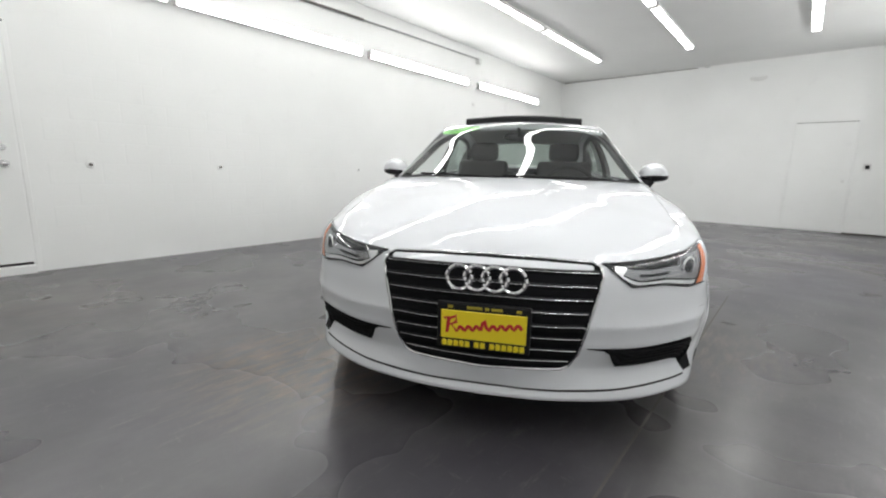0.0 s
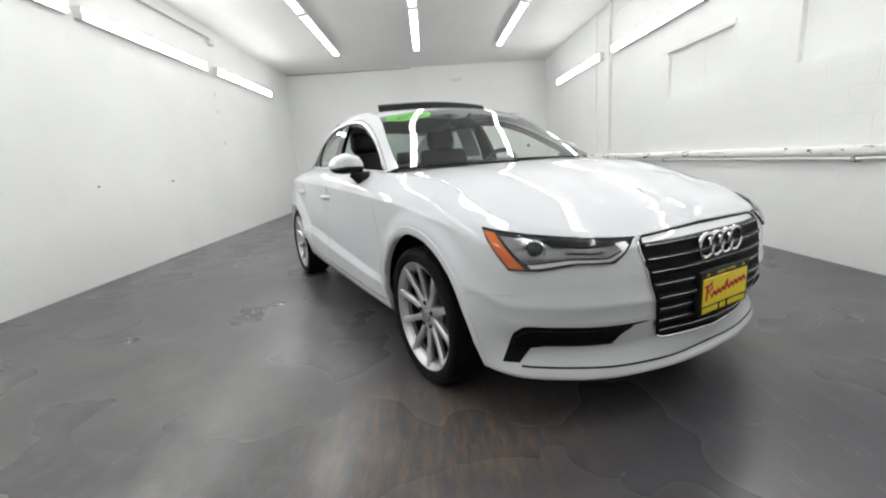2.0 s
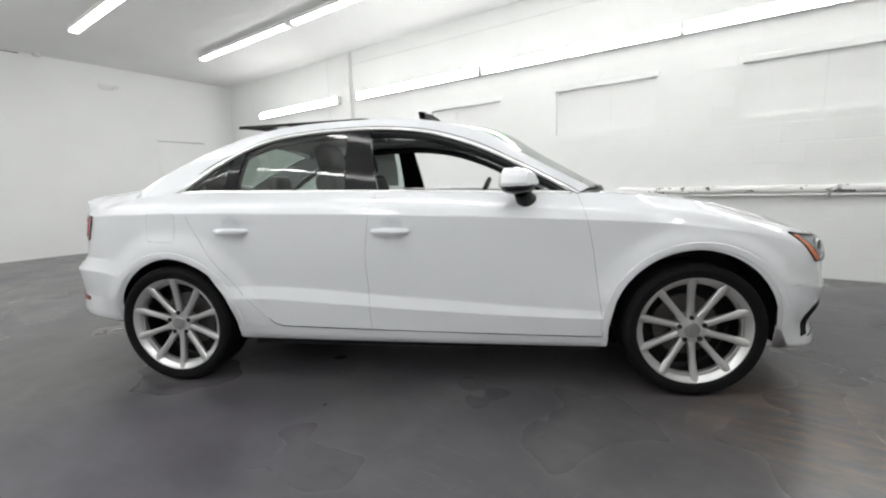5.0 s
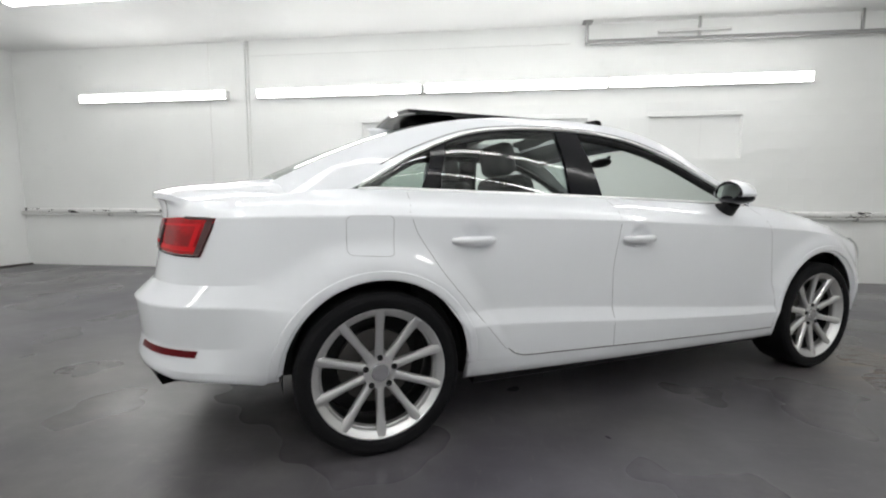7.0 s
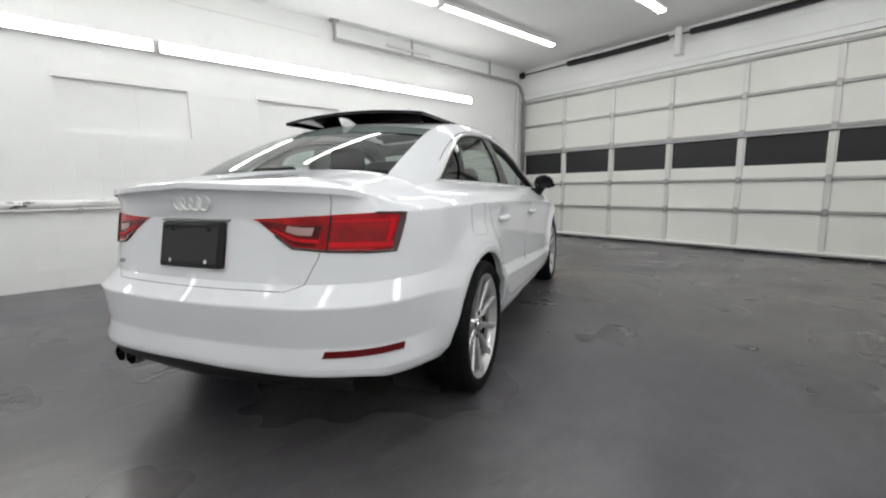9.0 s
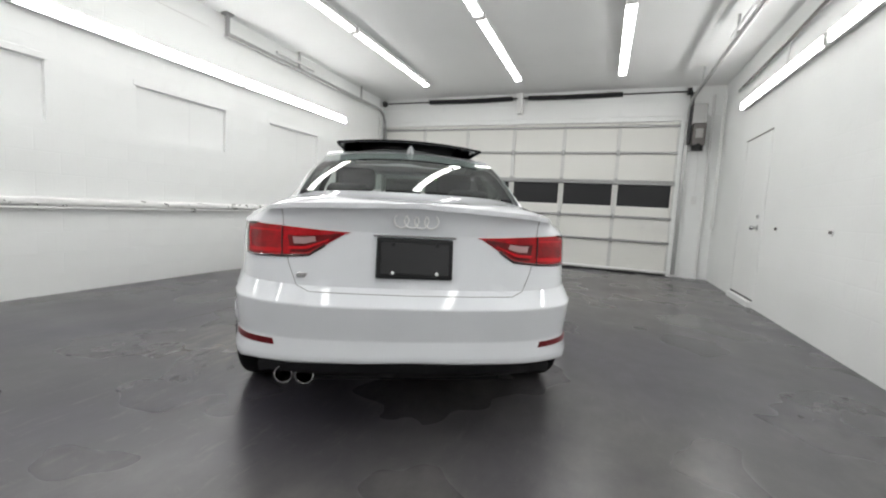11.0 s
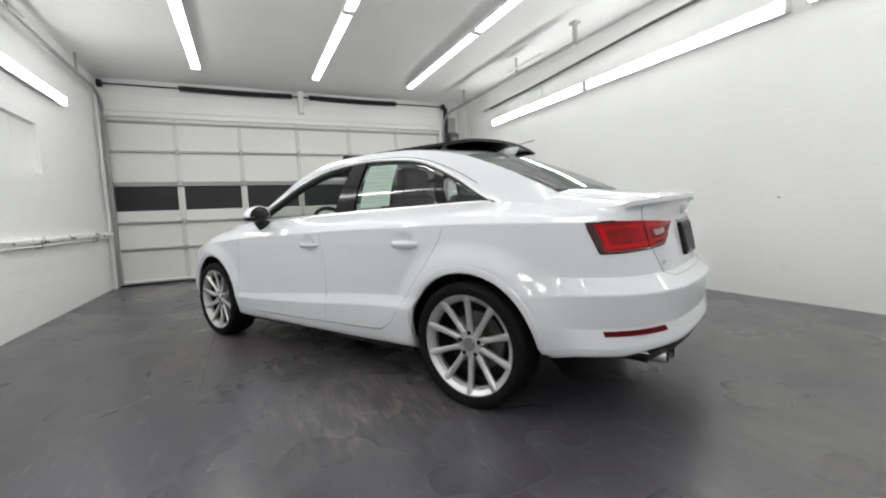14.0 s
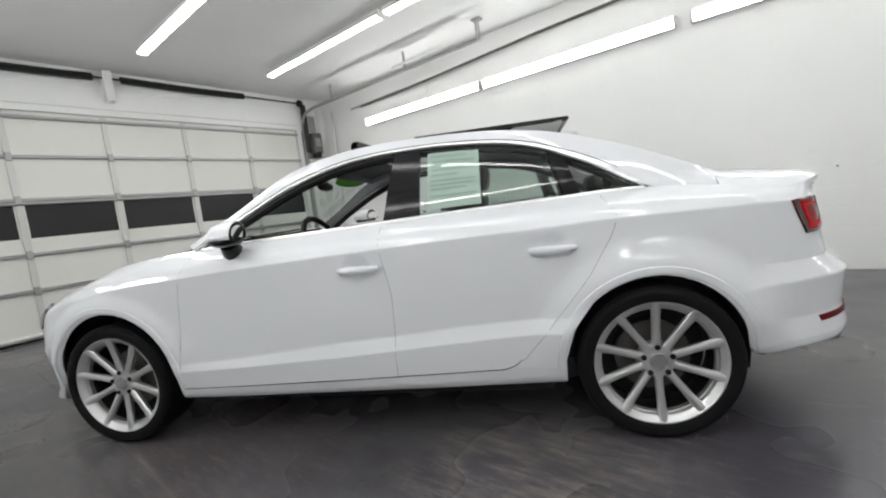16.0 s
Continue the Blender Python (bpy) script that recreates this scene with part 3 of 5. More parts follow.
def join_shading(ob):
    """A lid's border takes over the shading of the body beside it."""
    me = ob.data
    own = [v.normal.copy() for v in me.vertices]
    up = 1 if sum(q.z for q in own) > 0 else -1
    border = set()
    count = collections.Counter(k for q in me.polygons for k in q.edge_keys)
    for key, n in count.items():
        if n == 1:
            border.update(key)
    for q in me.polygons:
        if border.intersection(q.vertices) and abs(q.normal.z) < 0.02:
            border.update(q.vertices)
    out = []
    for v in me.vertices:
        _, i, dist = near.find(v.co)
        n = skin.verts[i].normal
        out.append(n * up if v.index in border and dist < 0.03 and n.z * up * up > 0 else own[v.index])
    me.normals_split_custom_set_from_vertices(out)


# ---- hood, deck
def fan(bm, s0, s1, n, yc, zc, bulge, m=14, ridge=0.0):
    """A lid from the shoulder line to the centre line and over to the other side."""
    cols = []
    for k in range(n + 1):
        f = k / n
        b = tub(s0 + (s1 - s0) * f, 8)
        y0 = yc(f)
        half = []
        for j in range(m + 1):
            w = j / m
            z = b.z + (zc(y0) - b.z) * (1 - (1 - w) ** bulge) + ridge * math.sin(math.pi * f) ** 0.5 * math.exp(-(((w - 0.42) / 0.13) ** 2))
            half.append(Vector((b.x * (1 - w), b.y + (y0 - b.y) * (1 - (1 - w) ** 1.6), z)))
        cols.append(half + [Vector((-p.x, p.y, p.z)) for p in half[-2::-1]])
    sheet(bm, cols)
    bmesh.ops.remove_doubles(bm, verts=bm.verts, dist=0.0004)
    return bm


HOOD_Z = Curve((0, 2.043, 0.723), (0, 1.93, 0.793), (0, 1.6, 0.892), (0, 1.3, 0.948), (0, 1.0, 0.990))
bm = fan(bmesh.new(), 0.0, s_at(0.90), 72, lambda f: 2.043 - 0.966 * f**1.25, lambda y: HOOD_Z.at_y(y).z, 2.1, 40, 0.0035)
lid_mesh = bpy.data.meshes.new("tmp")
bm.to_mesh(lid_mesh)
shell.from_mesh(lid_mesh)
join_shading(part("hood", bm, M_PAINT, car, smooth=True, sharp=30))
DECK_Z = Curve((0, -1.70, 1.088), (0, -1.85, 1.058), (0, -2.0, 1.038), (0, -2.10, 1.031), (0, -2.18, 1.024))
bm = fan(bmesh.new(), s_at(-1.66), 1.0, 24, lambda f: -1.745 - 0.435 * f, lambda y: DECK_Z.at_y(y).z, 5.0)
lid_mesh = bpy.data.meshes.new("tmp")
bm.to_mesh(lid_mesh)
shell.from_mesh(lid_mesh)
part("trunk_lid", lip_in(bm, 0.02, lambda c: Vector((0, 0, -1))), M_PAINT, car, smooth=True, sharp=30)

# ---- greenhouse lines (right half): D bounds the side windows above, E bounds roof and screens
D_LINE = Curve((0.778, 0.80, 0.966), (0.700, 0.55, 1.107), (0.645, 0.275, 1.236), (0.605, 0.0, 1.313), (0.592, -0.40, 1.336), (0.598, -0.84, 1.292), (0.630, -1.11, 1.182), (0.662, -1.390, 1.026), (0.668, -1.60, 0.984), (0.655, -1.80, 0.930))
E_LINE = Curve((0.728, 0.870, 0.992), (0.656, 0.58, 1.156), (0.594, 0.355, 1.292), (0.562, 0.05, 1.372), (0.545, -0.40, 1.392), (0.540, -0.84, 1.362), (0.525, -1.12, 1.300), (0.550, -1.40, 1.192), (0.568, -1.668, 1.062), (0.575, -1.80, 0.985))
bm = bmesh.new()
for side in (1, -1):
    cols = []
    for k in range(61):
        t = k / 60
        d, e = D_LINE.at(t), E_LINE.at(t)
        col = []
        for j in range(7):
            w = j / 6
            p = d.lerp(e, w) + Vector((0.35, 0, 0.75)) * (0.035 * w * (1 - w) * 4 * (d - e).length)
            col.append(Vector((p.x * side, p.y, p.z)))
        cols.append(col)
    sheet(bm, cols)
tmp = bpy.data.meshes.new("tmp")
bm.to_mesh(tmp)
shell.from_mesh(tmp)
part("roof_frame", lip_in(bm, 0.006, inward), M_PAINT, car, "white pillars and roof rails", smooth=True, sharp=40)


def e_at(y):
    return E_LINE.at_y(y)


def across(bm, ys, crown, bow, m=16):
    """A crowned sheet between the two E lines; bow pushes its middle along y."""
    cols = []
    for y in ys:
        e = e_at(y)
        cols.append([Vector((e.x * x, e.y + bow(y) * (1 - x * x), e.z + crown(y) * (1 - x * x))) for x in [1 - 2 * k / m for k in range(m + 1)]])
    sheet(bm, cols)
    return bm


def span(a, b, n):
    return [a + (b - a) * k / n for k in range(n + 1)]


def crown_at(y):
    return float(np.interp(y, [-1.66, -1.12, -0.8, -0.3, 0.1, 0.36, 0.870], [0.026, 0.046, 0.038, 0.030, 0.034, 0.048, -0.012]))


def bow_at(y):
    return float(np.interp(y, [-1.66, -1.12, -0.6, 0.0, 0.30, 0.870], [-0.085, -0.02, 0.0, 0.0, 0.10, 0.195]))


# roof with the sunroof opening
HOLE_X, HOLE_Y0, HOLE_Y1 = 0.40, -0.42, 0.02
bm = bmesh.new()
cols = []
xs_full = [1, 0.92, 0.84, 0.76, 0.715, 0.6, 0.45, 0.3, 0.15, 0, -0.15, -0.3, -0.45, -0.6, -0.715, -0.76, -0.84, -0.92, -1]
ys = span(0.30, HOLE_Y1, 5) + span(HOLE_Y1, HOLE_Y0, 8)[1:] + span(HOLE_Y0, -1.115, 12)[1:]
for y in ys:
    e = e_at(y)
    cols.append([Vector((e.x * x, e.y + bow_at(y) * (1 - x * x), e.z + crown_at(y) * (1 - x * x))) for x in xs_full])
grid = sheet(bm, cols)
kill = [f for f in bm.faces if HOLE_Y0 < f.calc_center_median().y < HOLE_Y1 and abs(f.calc_center_median().x) < HOLE_X]
bmesh.ops.delete(bm, geom=kill, context="FACES")
tmp = bpy.data.meshes.new("tmp")
bm.to_mesh(tmp)
shell.from_mesh(tmp)
part("roof", lip_in(bm, 0.035, lambda c: Vector((0, 0, -1))), M_PAINT, car, "white roof panel with open sunroof", smooth=True, sharp=40)
part("windscreen", across(bmesh.new(), span(0.870, 0.30, 14), crown_at, bow_at, 20), M_SCREEN, car, "clear laminated windscreen glass", smooth=True).visible_shadow = False
part("rear_window", across(bmesh.new(), span(-1.115, -1.662, 12), crown_at, bow_at, 20), M_GLASS, car, "sloping tinted rear window", smooth=True).visible_shadow = False


# ---- side windows
def belt(y):
    return tub(s_at(y), 8)


def side_glass(y0, y1, side, n=10, sink=0.012, low=None):
    cols = []
    for y in span(y0, y1, n):
        a, b = belt(y), D_LINE.at_y(y)
        col = []
        for j in range(9):
            w = j / 8
            p = a.lerp(b, w) + Vector((0.02 * 4 * w * (1 - w), 0, 0))
            col.append(Vector(((p.x - sink) * side, p.y, p.z)))
        cols.append(col)
    bm = bmesh.new()
    sheet(bm, cols)
    return bm


def on_side(y, z_frac, side, sink=0.0):
    a, b = belt(y), D_LINE.at_y(y)
    p = a.lerp(b, z_frac) + Vector((0.02 * 4 * z_frac * (1 - z_frac), 0, 0))
    return Vector(((p.x - sink) * side, p.y, p.z))


for side in (1, -1):
    g = part("rear_side_window", side_glass(-0.36, -1.04, side), M_GLASS, doors[("rear_door", side)], "tinted raised rear door window", smooth=True)
    g.visible_shadow = False
    g = part("quarter_window", side_glass(-1.07, -1.375, side), M_GLASS, car, "small fixed quarter window", smooth=True)
    g.visible_shadow = False
    # black pillar covers: slanting strips between belt and roof line
    for (b0, b1), (t0, t1), owner in (((-0.195, -0.372), (-0.257, -0.383), "front_door"), ((-1.03, -1.105), (-0.965, -1.035), "rear_door")):
        bm = bmesh.new()
        cols = []
        for k in range(5):
            w = k / 4
            col = []
            for j in range(9):
                v = j / 8
                y = (b0 + (b1 - b0) * w) * (1 - v) + (t0 + (t1 - t0) * w) * v
                col.append(on_side(y, v, side, 0.004))
            cols.append(col)
        sheet(bm, cols)
        part("pillar_cover", lip_in(bm, 0.03, inward), M_GLOSS_BLACK, doors[(owner, side)], "gloss black pillar cover", smooth=True)
    # dark inner window frame and bright trim round the side windows
    lower = [belt(y) for y in span(0.775, -1.375, 40)]
    upper = [D_LINE.at_y(y) for y in span(-1.375, 0.775, 60)]
    loop = [Vector((p.x * side, p.y, p.z)) for p in lower + upper[1:-1]]
    part("window_trim", tube_path(bmesh.new(), loop, 0.0085, 8, closed=True), M_TRIM, car, "bright aluminium window surround", smooth=True)
    rail = [D_LINE.at(0.002 + 0.76 * k / 50).lerp(E_LINE.at(0.002 + 0.76 * k / 50), 0.20) + Vector((0.35, 0, 0.75)) * (0.0224 * (D_LINE.at(0.76 * k / 50) - E_LINE.at(0.76 * k / 50)).length) for k in range(51)]
    part("roof_seam", tube_path(bmesh.new(), [Vector((p.x * side, p.y, p.z)) for p in rail], 0.0022, 5), M_DARK_SEAM, car, "dark seam along the roof rail")
    inner = [Vector(((p.x - 0.020) * side, p.y - 0.004, p.z - 0.024)) for p in upper]
    part("window_seal", tube_path(bmesh.new(), inner, 0.022, 8), M_BLACK, car, "black window frame seal", smooth=True)

# ---- laying lamps, grilles and lines on the body
BODY = BVHTree.FromBMesh(shell)


def ray_front(x, z):
    return Vector((x, 4.0, z)), Vector((0, -1, 0))


def ray_rear(x, z):
    return Vector((x, -4.0, z)), Vector((0, 1, 0))


def ray_side(side):
    return lambda y, z: (Vector((3.0 * side, y, z)), Vector((-side, 0, 0)))


def ray_corner(side, pivot, sign):
    """Polar: degrees from straight ahead (or behind) about a pivot on the centre line, and height."""
    def f(a, z):
        d = Vector((side * math.sin(radians(a)), sign * math.cos(radians(a)), 0))
        return Vector((0, pivot, z)) + d * 3.0, -d
    return f


def ray_top(x, y):
    return Vector((x, y, 3.0)), Vector((0, 0, -1))


def lay(ray, u, v, off):
    o, d = ray(u, v)
    hit, n, _, _ = BODY.ray_cast(o, d)
    if hit is None:
        hit, n, _, _ = BODY.find_nearest(o + d * 2.2)
    if n.dot(d) > 0:
        n = -n
    return hit + n * off


def patch(ray, top, low, off, n=16, m=6, depth=0.012):
    """A sheet on the body between an upper and a lower line of (u, v), with a turned-in rim."""
    def along(line, t):
        ts = [k / (len(line) - 1) for k in range(len(line))]
        return float(np.interp(t, ts, [p[0] for p in line])), float(np.interp(t, ts, [p[1] for p in line]))
    cols = []
    for k in range(n + 1):
        a, b = along(top, k / n), along(low, k / n)
        cols.append([lay(ray, a[0] + (b[0] - a[0]) * j / m, a[1] + (b[1] - a[1]) * j / m, off) for j in range(m + 1)])
    bm = bmesh.new()
    sheet(bm, cols)
    bmesh.ops.remove_doubles(bm, verts=bm.verts, dist=0.0003)
    mid = ray(*along(top, 0.5))[1]
    return lip_in(bm, depth, lambda c: mid) if depth else bm


def trace(ray, pts, off, step=0.02):
    out = []
    for (a, b), (c, d) in zip(pts, pts[1:]):
        k = max(2, int(math.hypot((c - a) * (0.016 if abs(a) > 3 or abs(c) > 3 else 1), d - b) / step))
        out += [lay(ray, a + (c - a) * i / k, b + (d - b) * i / k, off) for i in range(k)]
    return out + [lay(ray, *pts[-1], off)]


def line_on(name, ray, pts, r, off, material, parent, label="", closed=False):
    p = trace(ray, pts + ([pts[0]] if closed else []), off)
    return part(name, tube_path(bmesh.new(), p[:-1] if closed else p, r, 6, closed), material, parent, label, smooth=True)


# ---- shut lines
for side in (1, -1):
    rs = ray_side(side)
    for key, owner, z0, z1 in ((K_D1, "front_door", 0.287, 0.966), (K_D2, "front_door", 0.305, 0.99), (K_D3, "rear_door", 0.355, 1.012)):
        zs = span(z0, z1, 24)
        p = [lay(rs, PLAN.at(key(z)).y, z, -0.0005) for z in zs]
        part("shut_line", tube_path(bmesh.new(), p, 0.0014, 5), M_SEAM, doors[(owner, side)])
    low = [(0.905, 0.287), (0.5, 0.294), (0, 0.303), (-0.5, 0.315), (-0.70, 0.320), (-0.745, 0.335), (-0.775, 0.36)]
    line_on("sill_line", rs, low, 0.0022, -0.0003, M_DARK_SEAM, doors[("front_door", side)])
    # bumper joints
    line_on("shut_line", rs, [(1.708, 0.528), (1.80, 0.532), (1.90, 0.538)], 0.0009, -0.0005, M_SEAM, doors[("front_bumper", side)])
    rc = ray_corner(side, -1.2, -1)
    # hood edge and trunk edge
    p = [tub(s_at(1.72) + (s_at(0.90) - s_at(1.72)) * k / 40, 8) for k in range(41)]
    part("shut_line", tube_path(bmesh.new(), [Vector((q.x * side, q.y, q.z)) for q in p], 0.0012, 5), M_SEAM, doors[("fender", side)])
    line_on("shut_line", ray_rear, [(0.0, 0.652), (side * 0.42, 0.652), (side * 0.475, 0.672), (side * 0.515, 0.76), (side * 0.545, 0.90), (side * 0.552, 0.975)], 0.0020, -0.0004, M_SEAM, doors[("trunk_lid_face", side)])

# fuel flap on the right rear wing
fl = [(-1.268, 0.775), (-1.262, 0.905), (-1.275, 0.918), (-1.42, 0.918), (-1.437, 0.905), (-1.437, 0.79), (-1.42, 0.775), (-1.285, 0.768)]
line_on("fuel_flap", ray_side(1), fl, 0.0010, -0.0002, M_SEAM, doors[("quarter_panel", 1)], closed=True)

# ---- grille
GR_TOP = [(-0.394, 0.668), (-0.384, 0.698), (-0.358, 0.711), (-0.2, 0.716), (0, 0.717), (0.2, 0.716), (0.358, 0.711), (0.384, 0.698), (0.394, 0.668)]
GR_LOW = [(-0.394, 0.668), (-0.330, 0.39), (-0.304, 0.340), (-0.272, 0.324), (0, 0.319), (0.272, 0.324), (0.304, 0.340), (0.330, 0.39), (0.394, 0.668)]


grille = part("grille", patch(ray_front, GR_TOP, GR_LOW, 0.003, 40, 10), M_TYRE, car, "black radiator grille with bright horizontal bars")

line_on("grille_frame", ray_front, GR_TOP + GR_LOW[-2:0:-1], 0.0045, 0.003, M_SATIN, grille, "chrome grille surround", closed=True)
for k in range(8):
    z = 0.676 - 0.046 * k
    w = grille_half(z) - 0.012
    p = trace(ray_front, [(-w, z), (0, z), (w, z)], 0.003)
    bm = bmesh.new()
    cols = [[q + Vector((0, 0.005, 0.011)), q + Vector((0, 0.008, 0.004)), q + Vector((0, 0.003, -0.010)), q + Vector((0, -0.012, -0.012)), q + Vector((0, -0.012, 0.012)), q + Vector((0, 0.005, 0.011))] for q in p]
    sheet(bm, cols)
    slat = part("grille_bar", bm, M_SLAT, grille)
    part("bar_edge", tube_path(bmesh.new(), [q + Vector((0, 0.0085, 0.006)) for q in p], 0.0013, 6), M_SATIN, grille, "thin satin chrome bar edge")


def ring(bm, c, r, thick, axis="y", seg=28, tilt=0.0):
    pts = []
    for k in range(seg):
        a = 2 * math.pi * k / seg
        pts.append(Vector((c[0] + r * math.cos(a), c[1] + tilt * r * math.sin(a), c[2] + r * math.sin(a))))
    return tube_path(bm, pts, thick, 6, closed=True)


for k in range(4):
    x = -0.0945 + 0.063 * k
    c = lay(ray_front, x, 0.642, 0.015)
    part("emblem_ring", ring(bmesh.new(), c, 0.044, 0.0075), M_CHROME, grille, "plain chrome ring", smooth=True)

# dealer plate in a black frame
yp = lay(ray_front, 0, 0.49, 0.0).y + 0.014
holder = part("plate_frame", box(bmesh.new(), -0.165, 0.165, yp - 0.02, yp, 0.390, 0.560, 0.006, 2), M_BLACK, car, "black front plate frame")
part("plate", box(bmesh.new(), -0.150, 0.150, yp - 0.004, yp + 0.003, 0.427, 0.531, 0.002), M_PLATE_YELLOW, holder, "bright yellow dealer plate")
# dim bars above the plate, letter-sized yellow blocks below it
M_DIM_YELLOW = plain("dim yellow print", (0.36, 0.30, 0.03), 0.5)
for x0, x1 in ((0.128, 0.108), (0.060, 0.004), (-0.004, -0.020), (-0.026, -0.066), (-0.112, -0.132)):
    part("frame_bar", box(bmesh.new(), min(x0, x1), max(x0, x1), yp - 0.002, yp + 0.0015, 0.538, 0.550, 0.002), M_DIM_YELLOW, holder, "dim yellow bar on the plate frame")
x = 0.146
for k in (1, 1, 1, 1, 1, 0, 1, 1, 0, 1, 1, 1, 1, 1, 1):
    if k:
        part("frame_block", box(bmesh.new(), x - 0.0180, x, yp - 0.002, yp + 0.0015, 0.398, 0.421, 0.003), M_PLATE_YELLOW, holder, "yellow block on the plate frame")
    x -= 0.0208 if k else 0.0125
# slanting red script: a tall first stroke, then a running wave
wave = [(0.138, 0.500), (0.122, 0.508), (0.128, 0.448), (0.120, 0.500), (0.096, 0.512), (0.094, 0.490), (0.114, 0.480), (0.092, 0.456)]
for k in range(40):
    w = k / 39
    wave.append((0.086 - 0.222 * w, 0.466 + 0.026 * w + 0.0085 * math.sin(k * 1.25) + (0.020 if k in (15, 16) else 0.0)))
bm = tube_path(bmesh.new(), [(x, yp + 0.0030, z) for x, z in wave], 0.0068, 6)
for v in bm.verts:
    v.co.y = yp + 0.003 + (v.co.y - yp - 0.003) * 0.3
part("red_script", bm, M_PLATE_RED, holder, "slanting red script bar")

# ---- headlamps and lower grilles
M_PROJECTOR = plain("projector glass", (0.06, 0.065, 0.07), 0.06, 0.3)
M_REFLECTOR = plain("silver lamp reflector", (0.40, 0.40, 0.41), 0.20, 0.95)
for side in (1, -1):
    rc = ray_corner(side, 1.2, 1)
    top = [(24.4, 0.706), (30, 0.712), (38, 0.722), (46, 0.736), (52, 0.749), (56.4, 0.761)]
    low = [(25.4, 0.698), (27.6, 0.664), (29.8, 0.637), (37.0, 0.641), (44.0, 0.624), (50.0, 0.628)]
    base = part("headlamp", patch(rc, top, low, 0.002, 26, 8), M_BEZEL, car, "clear headlamp with grey bezel and amber corner", smooth=True)

    def inset(line_a, line_b, t0, t1, a, b):
        def at(line, t):
            ts = [k / (len(line) - 1) for k in range(len(line))]
            return float(np.interp(t, ts, [p[0] for p in line])), float(np.interp(t, ts, [p[1] for p in line]))
        def row(w):
            r = []
            for k in range(13):
                t = t0 + (t1 - t0) * k / 12
                p, q = at(line_a, t), at(line_b, t)
                r.append((p[0] + (q[0] - p[0]) * w, p[1] + (q[1] - p[1]) * w))
            return r
        return row(a), row(b)
    amber = inset(top, low, 0.885, 0.985, 0.05, 0.97)
    part("amber_reflector", patch(rc, *amber, 0.0045, 8, 6, 0.0), M_AMBER, base, "amber side reflector", smooth=True)
    part("reflector_bowl", patch(rc, *inset(top, low, 0.58, 0.85, 0.12, 0.80), 0.0032, 10, 5, 0.0), M_REFLECTOR, base, "silver reflector bowl", smooth=True)
    part("reflector_panel", patch(rc, *inset(top, low, 0.20, 0.60, 0.40, 0.78), 0.0032, 14, 5, 0.0), M_REFLECTOR, base, "silver reflector panel", smooth=True)
    part("inner_dark", patch(rc, *inset(top, low, 0.24, 0.58, 0.12, 0.34), 0.0035, 12, 4, 0.0), M_GLOSS_BLACK, base, "dark upper lamp chamber", smooth=True)
    part("inner_dark", patch(rc, *inset(top, low, 0.34, 0.56, 0.56, 0.66), 0.0042, 10, 2, 0.0), M_GLOSS_BLACK, base, smooth=True)
    part("light_strip", patch(rc, *inset(top, low, 0.12, 0.84, 0.85, 0.95), 0.0050, 20, 2, 0.0), M_TRIM, base, "pale daytime light strip", smooth=True)
    part("light_strip", patch(rc, *inset(top, low, 0.09, 0.20, 0.30, 0.95), 0.0052, 6, 4, 0.0), M_TRIM, base, smooth=True)
    a, z, r = 45.0, 0.688, 0.036
    d = Vector((side * math.sin(radians(a)), math.cos(radians(a)), 0.0))
    c = lay(rc, a, z, 0.002)
    tilt = d.to_track_quat("Z", "Y").to_matrix().to_4x4()
    bm = tube_path(bmesh.new(), [(r * math.cos(2 * math.pi * k / 28), r * math.sin(2 * math.pi * k / 28), 0) for k in range(28)], 0.0042, 6, closed=True)
    bmesh.ops.transform(bm, matrix=Matrix.Translation(c) @ tilt, verts=bm.verts)
    part("projector_ring", bm, M_CHROME, base, "chrome projector ring", smooth=True)
    bm = bmesh.new()
    bmesh.ops.create_uvsphere(bm, u_segments=20, v_segments=12, radius=r * 0.95, matrix=Matrix.Translation(c - d * 0.022) @ tilt)
    part("projector_lens", bm, M_PROJECTOR, base, "glass projector lens", smooth=True)
    cover = part("cover", patch(rc, top, low, 0.0125, 26, 8, 0.012), M_LENS, base, "clear polycarbonate cover", smooth=True)
    cover.visible_shadow = False
    for edge, er in ((top, 0.0034), (low, 0.0030)):
        part("lamp_edge", tube_path(bmesh.new(), trace(rc, edge, 0.006), er, 5), M_DARK_SEAM, base)
    # lower grille
    ft = [(21.7, 0.414), (27, 0.413), (34, 0.415), (41, 0.420), (47.2, 0.424), (49.6, 0.39), (52.0, 0.272)]
    fl_ = [(21.8, 0.411), (26.2, 0.402), (29.0, 0.334), (36, 0.334), (43, 0.338), (46.2, 0.330), (48.6, 0.272)]
    fog = part("side_intake", patch(rc, ft, fl_, 0.002, 22, 8), M_TYRE, car, "black lower side intake with slats", smooth=True)
    for w in (0.22, 0.42, 0.62, 0.82):
        a, _ = inset(ft, fl_, 0.14, 0.90, w, w)
        part("intake_slat", tube_path(bmesh.new(), trace(rc, a, 0.005), 0.0045, 6), M_TYRE, fog, smooth=True)
    line_on("intake_lip", rc, fl_[2:], 0.0025, 0.002, M_GLOSS_BLACK, fog)
    # dark line above the splitter
    line_on("splitter_gap", rc, [(-0.6, 0.236), (12, 0.238), (24, 0.246), (34, 0.254), (48, 0.262)], 0.0050, -0.002, M_BLACK, doors[("front_bumper", side)], "dark gap above the splitter lip")

